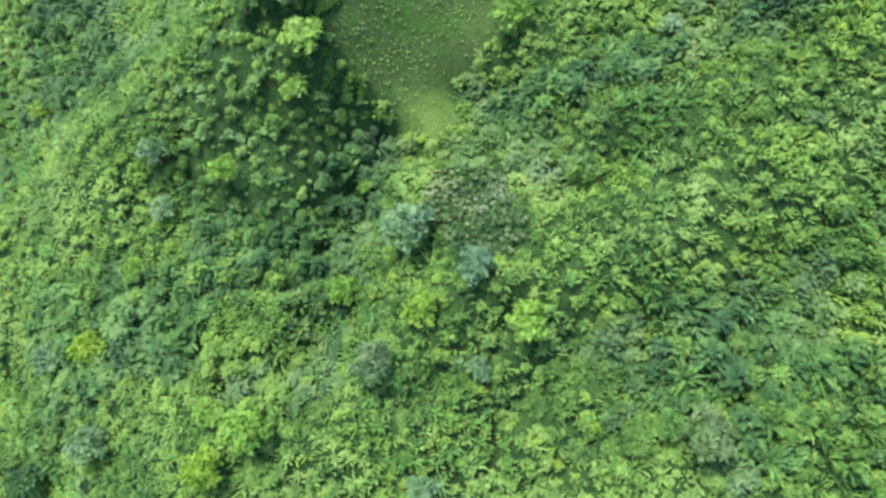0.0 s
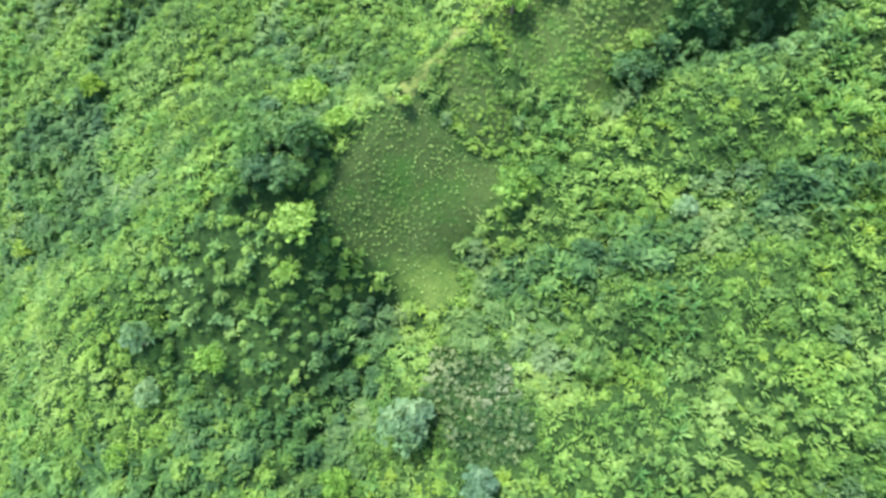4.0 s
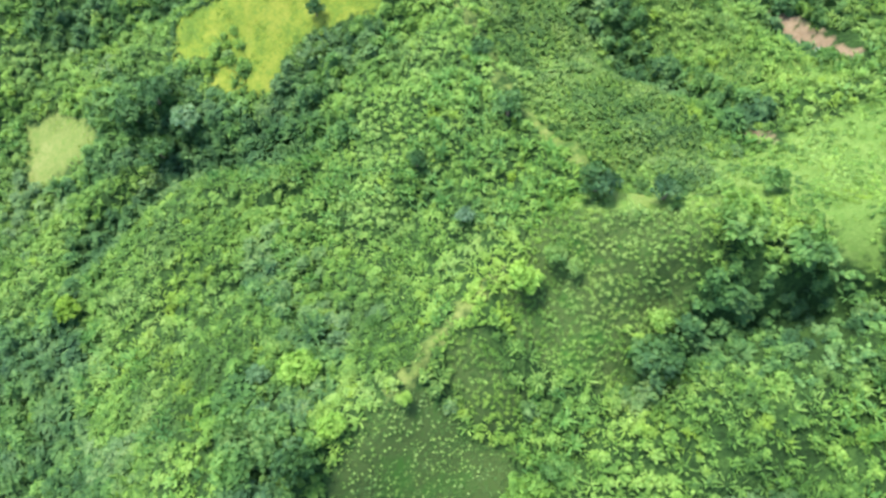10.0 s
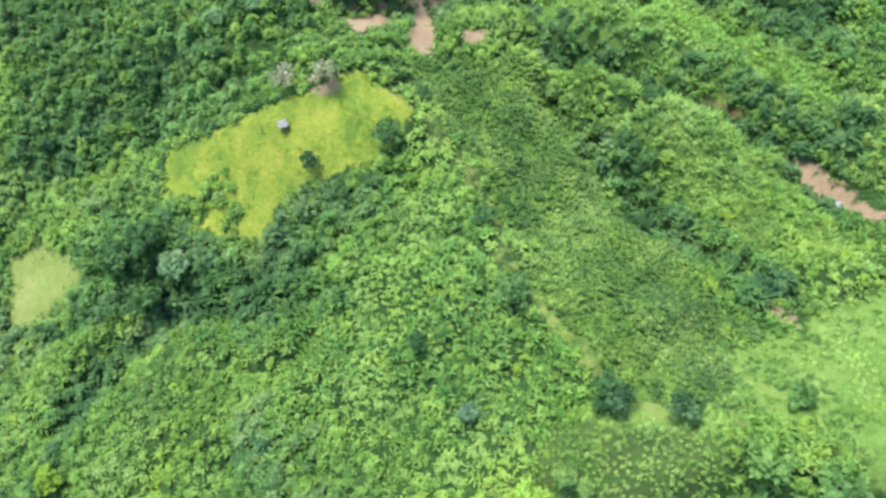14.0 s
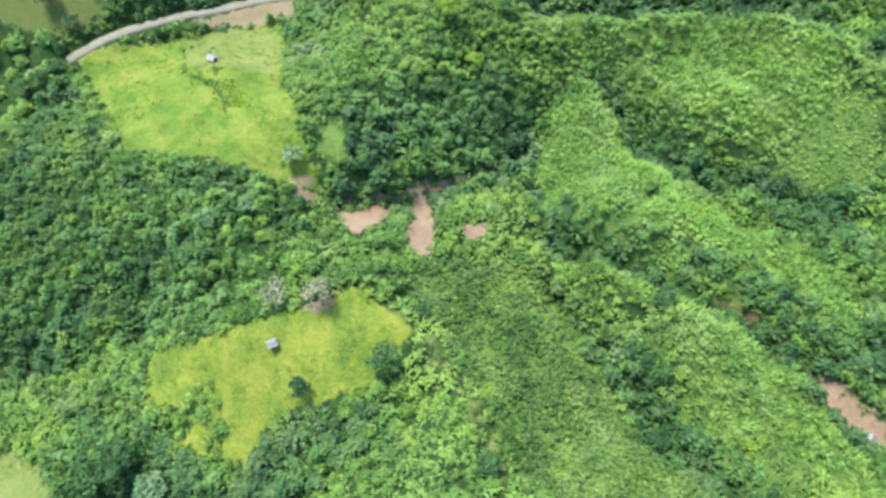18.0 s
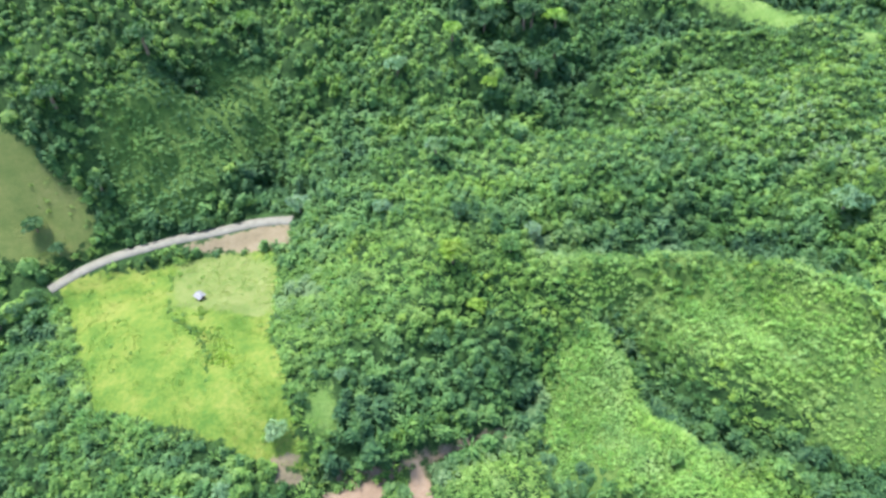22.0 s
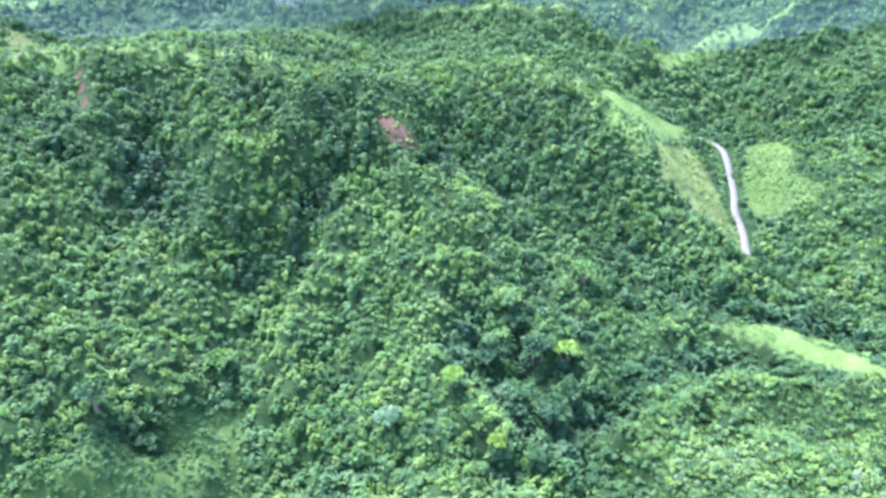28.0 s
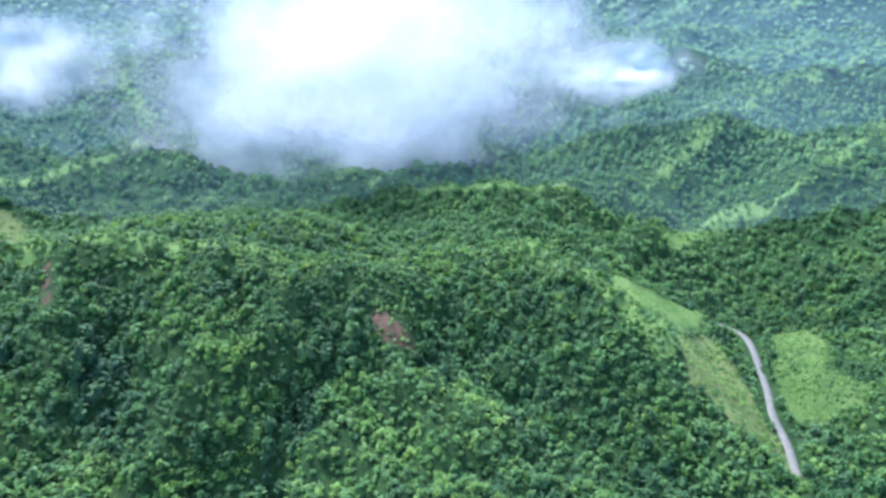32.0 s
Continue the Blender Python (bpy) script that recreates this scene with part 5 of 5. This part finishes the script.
def tree(tone, seed):
    """A broadleaf tree with a crown about 2 m across, to be scaled."""
    r = np.random.default_rng(seed)
    thin = tone == "g"
    root = new("tree")
    trunk = tube([(0, 0, -0.3), (0.02, 0.01, 0.4), (0.05, -0.02, 0.85), (0.03, 0.03, 1.25)], [0.11, 0.085, 0.065, 0.03])
    part("trunk", mesh_from("trunk", *trunk, BARK, True), root)
    lobes = []
    for k in range(13):
        a, q = 2.399963 * k + r.uniform(-0.4, 0.4), math.sqrt((k + 0.4) / 13) * r.uniform(0.75, 1.1)
        at = np.array([0.72 * q * math.cos(a), 0.72 * q * math.sin(a), 0.75 + 0.62 * math.sqrt(max(0.0, 1 - 0.8 * q * q)) * r.uniform(0.75, 1.1)])
        if k % 3 == 0:
            limb = tube([(0.04, 0, 0.7), (at[0] * 0.55, at[1] * 0.55, 0.75 + at[2] * 0.2), tuple(at)], [0.05, 0.035, 0.012], 5)
            part("limb", mesh_from("limb", *limb, BARK, True), root)
        size = r.uniform(0.26, 0.42)
        v, f = dome(10 if thin else 26, size, size * 0.9, 0.13 if thin else 0.15, seed * 40 + k, -0.1, 0.6)
        lobes.append((v + at, f))
    part("crown", mesh_from("crown", *joined(lobes), CROWN[tone]), root)
    return tagged(root, f"{TONE[tone]} broadleaf tree with a rounded crown on the slope", "tree", "trees on the hills")


for tone, spots in TREES.items():
    kinds = [tree(tone, 3 + 7 * k + ord(tone)) for k in range(min(3, len(spots)))]
    for k, (x, y, r) in enumerate(spots):
        m = pose(x, y, float(land(x, y)) - 0.3, 0, 0, 137.5 * k)
        one = kinds[k] if k < len(kinds) else copy_thing(kinds[k % len(kinds)], m)
        one.matrix_basis = m
        wide = 1.3 if y < 300 else 1.05
        one.scale = (r * wide, r * wide, r * (wide - 0.15 + 0.1 * (k % 3)))

# ---- roads ----
def strip(name, line, width, material, label, lift=0.3):
    """A cambered slab along a line, with sides that go into the ground."""
    p, _ = even(line)
    d = np.gradient(p, axis=0)
    d /= np.linalg.norm(d, axis=1)[:, None]
    side = np.stack([-d[:, 1], d[:, 0]], 1)
    z = land(p[:, 0], p[:, 1]) + lift
    w = width / 2 * (1 + 0.04 * wave(p[:, 0], p[:, 1], 6, 41))
    rows = []
    for off, dz in ((-1.0, -1.5), (-1.0, 0.0), (0.0, 0.06), (1.0, 0.0), (1.0, -1.5)):
        q = p + side * (off * w)[:, None]
        rows.append(np.stack([q[:, 0], q[:, 1], z + dz], 1))
    v = np.stack(rows, 1).reshape(-1, 3)
    a = (np.arange(len(p) - 1)[:, None] * 5 + np.arange(4)).ravel()
    ob = new(name, mesh_from(name, v, np.stack([a, a + 1, a + 6, a + 5], 1), material))
    return tagged(ob, label, "road", kind="structure")


strip("road", ROAD_A, 6.0, CONCRETE, "pale concrete road curving along the hillside")
strip("road", ROAD_B, 4.4, CONCRETE, "pale concrete road running down the valley")
strip("water", CREEK, 2.2, WATER, "narrow muddy brown creek between the slopes", -0.1)

# ---- field huts ----
def box(x0, x1, y0, y1, z0, z1):
    v = np.array([(x, y, z) for z in (z0, z1) for x, y in ((x0, y0), (x1, y0), (x1, y1), (x0, y1))], float)
    f = np.array([(0, 3, 2, 1), (4, 5, 6, 7), (0, 1, 5, 4), (1, 2, 6, 5), (2, 3, 7, 6), (3, 0, 4, 7)])
    return v, f


def roof_sheet(length, run, rise, side):
    """A corrugated sheet falling from the ridge to one side."""
    n, verts, faces = 24, [], []
    for k in range(n + 1):
        x, w = -length / 2 + length * k / n, 0.035 * (1 if k % 2 else -1)
        for lower in (0.0, -0.03):
            verts += [(x, side * 0.02, rise + w + lower), (x, side * run, w + lower)]
    for k in range(n):
        a = 4 * k
        faces += [(a, a + 4, a + 5, a + 1), (a + 2, a + 3, a + 7, a + 6)]
    return np.array(verts), np.array(faces)


def hut(x, y, turn, length, width, label):
    root = new("hut")
    for sx in (-1, 1):
        for sy in (-1, 1):
            px, py = sx * (length / 2 - 0.4), sy * (width / 2 - 0.5)
            part("post", mesh_from("post", *box(px - 0.08, px + 0.08, py - 0.08, py + 0.08, -1.5, 2.0), TIMBER), root)
    part("floor", mesh_from("floor", *box(-length / 2 + 0.3, length / 2 - 0.3, -width / 2 + 0.4, width / 2 - 0.4, 0.55, 0.65), TIMBER), root)
    part("wall", mesh_from("wall", *box(-length / 2 + 0.45, length / 2 - 0.45, width / 2 - 0.62, width / 2 - 0.55, 0.65, 1.95), TIMBER), root)
    part("wall", mesh_from("wall", *box(-length / 2 + 0.42, -length / 2 + 0.48, -width / 2 + 0.55, width / 2 - 0.64, 0.65, 1.95), TIMBER), root)
    for side in (-1, 1):
        v, f = roof_sheet(length, width / 2 + 0.25, 0.8, side)
        sheet = part("roof_sheet", mesh_from("roof_sheet", v, f, TIN), root, "weathered corrugated tin sheet")
        sheet.location.z = 1.95
    part("ridge_cap", mesh_from("ridge_cap", *box(-length / 2, length / 2, -0.14, 0.14, 2.76, 2.83), RIDGE_CAP), root)
    root.matrix_basis = pose(x, y, float(land(x, y)) + 0.25, 0, 0, turn)
    return tagged(root, label, "hut", "field huts")


hut(-55.9, 258.4, 25, 3.3, 2.6, "small tin-roofed field hut at the edge of the rice field")
hut(-103.5, 395.5, -35, 4.2, 3.2, "small tin-roofed hut standing in the lime-green field")
hut(125.3, 231.2, 40, 3.0, 2.5, "small tin-roofed hut beside the bare stream bank")

# ---- clouds over the far hills ----
def vapour(name, scale, low, high, cover, tint, reach=1.0):
    """Thin vapour: noise that fades out towards the rim of its sheet."""
    m, t, b = nodes_of(name)
    b.inputs["Base Color"].default_value = (*tint, 1)
    b.inputs["Roughness"].default_value = 1.0
    b.inputs["Specular IOR Level"].default_value = 0.0
    tl = t.nodes.new("ShaderNodeBsdfTranslucent")
    tl.inputs["Color"].default_value = (*tint, 1)
    body = t.nodes.new("ShaderNodeMixShader")
    body.inputs[0].default_value = 0.5
    link(t, b.outputs[0], body.inputs[1])
    link(t, tl.outputs[0], body.inputs[2])
    a = t.nodes.new("ShaderNodeAttribute")
    a.attribute_name = "rim"
    fade = maths(t, "ADD", a.outputs["Fac"], maths(t, "MULTIPLY", maths(t, "SUBTRACT", noise_at(t, scale, 6.0, 0.6), 0.5), reach))
    mix = t.nodes.new("ShaderNodeMixShader")
    link(t, maths(t, "MULTIPLY", ramp(t, fade, [(low, (0, 0, 0)), (high, (1, 1, 1))]), cover), mix.inputs[0])
    link(t, t.nodes.new("ShaderNodeBsdfTransparent").outputs[0], mix.inputs[1])
    link(t, body.outputs[0], mix.inputs[2])
    link(t, mix.outputs[0], t.nodes["Material Output"].inputs["Surface"])
    return m


CLOUD = vapour("cloud_vapour", 0.013, 0.05, 0.8, 0.82, (0.93, 0.94, 0.95), 1.4)
# distance haze put into a blue-tinted, see-through sheet colour
HAZE_SHEET = vapour("distance_haze_sheet", 0.004, -0.1, 1.2, 0.19, (0.42, 0.64, 0.82), 0.3)


def sheet_of(name, half_x, half_z, sway, seed, material, rim, round_rim=False):
    """An upright, softly swaying sheet of vapour."""
    u, v = np.meshgrid(np.linspace(-1, 1, 41), np.linspace(-1, 1, 25))
    u, v = u.ravel(), v.ravel()
    y = sway * (wave(u * 3, v * 2, 1, seed) + 0.4 * wave(u * 7, v * 5, 1, seed + 1))
    a = (np.arange(24)[:, None] * 41 + np.arange(40)).ravel()
    if round_rim:
        a = a[np.hypot(u[a] + 0.025, v[a] + 0.04) < 0.94]
    me = mesh_from(name, np.stack([u * half_x, y, v * half_z], 1), np.stack([a, a + 1, a + 42, a + 41], 1), material, True)
    me.attributes.new("rim", "FLOAT", "POINT").data.foreach_set("value", rim(u, v).astype(np.float32))
    return me


def cloud(x, y, z, sx, sy, sz, turn, seed, label, layers=4, tip=0.0):
    """A bank of vapour, built up of soft layers through its depth."""
    root = new("cloud")
    for k in range(layers):
        d = -0.8 + 1.6 * k / max(1, layers - 1)
        r = math.sqrt(1 - 0.75 * d * d)
        me = sheet_of("layer", sx * r * 1.25, sz * r * 1.25, sy * 0.16, seed + 3 * k, CLOUD, lambda u, v: 1 - np.hypot(u, v) * 1.3, True)
        part("layer", me, root).location.y = d * sy
    root.matrix_basis = pose(x, y, z, 0, tip, turn)
    return tagged(root, label, "cloud", "clouds over the far hills")


cloud(-70, 985, 358, 285, 60, 165, 6, 1, "large bright white cloud lying over the far ridge", 3, -13)
cloud(-420, 1038, 354, 170, 60, 85, 0, 50, "soft grey-white cloud drifting by the ridge", 1)
cloud(180, 1062, 352, 125, 40, 50, 10, 97, "small torn wisp of white cloud", 1)
# upright sheets added between the far ridges to imitate haze growing with distance
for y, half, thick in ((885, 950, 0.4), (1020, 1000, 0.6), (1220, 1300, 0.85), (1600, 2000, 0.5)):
    mist = new("haze", sheet_of("haze", half, 260, 25, y, HAZE_SHEET, lambda u, v: thick * (1 - np.abs(v))))
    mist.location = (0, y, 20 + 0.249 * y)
    tagged(mist, "thin blue-tinted sheet added to imitate distance haze", "haze", kind="structure")
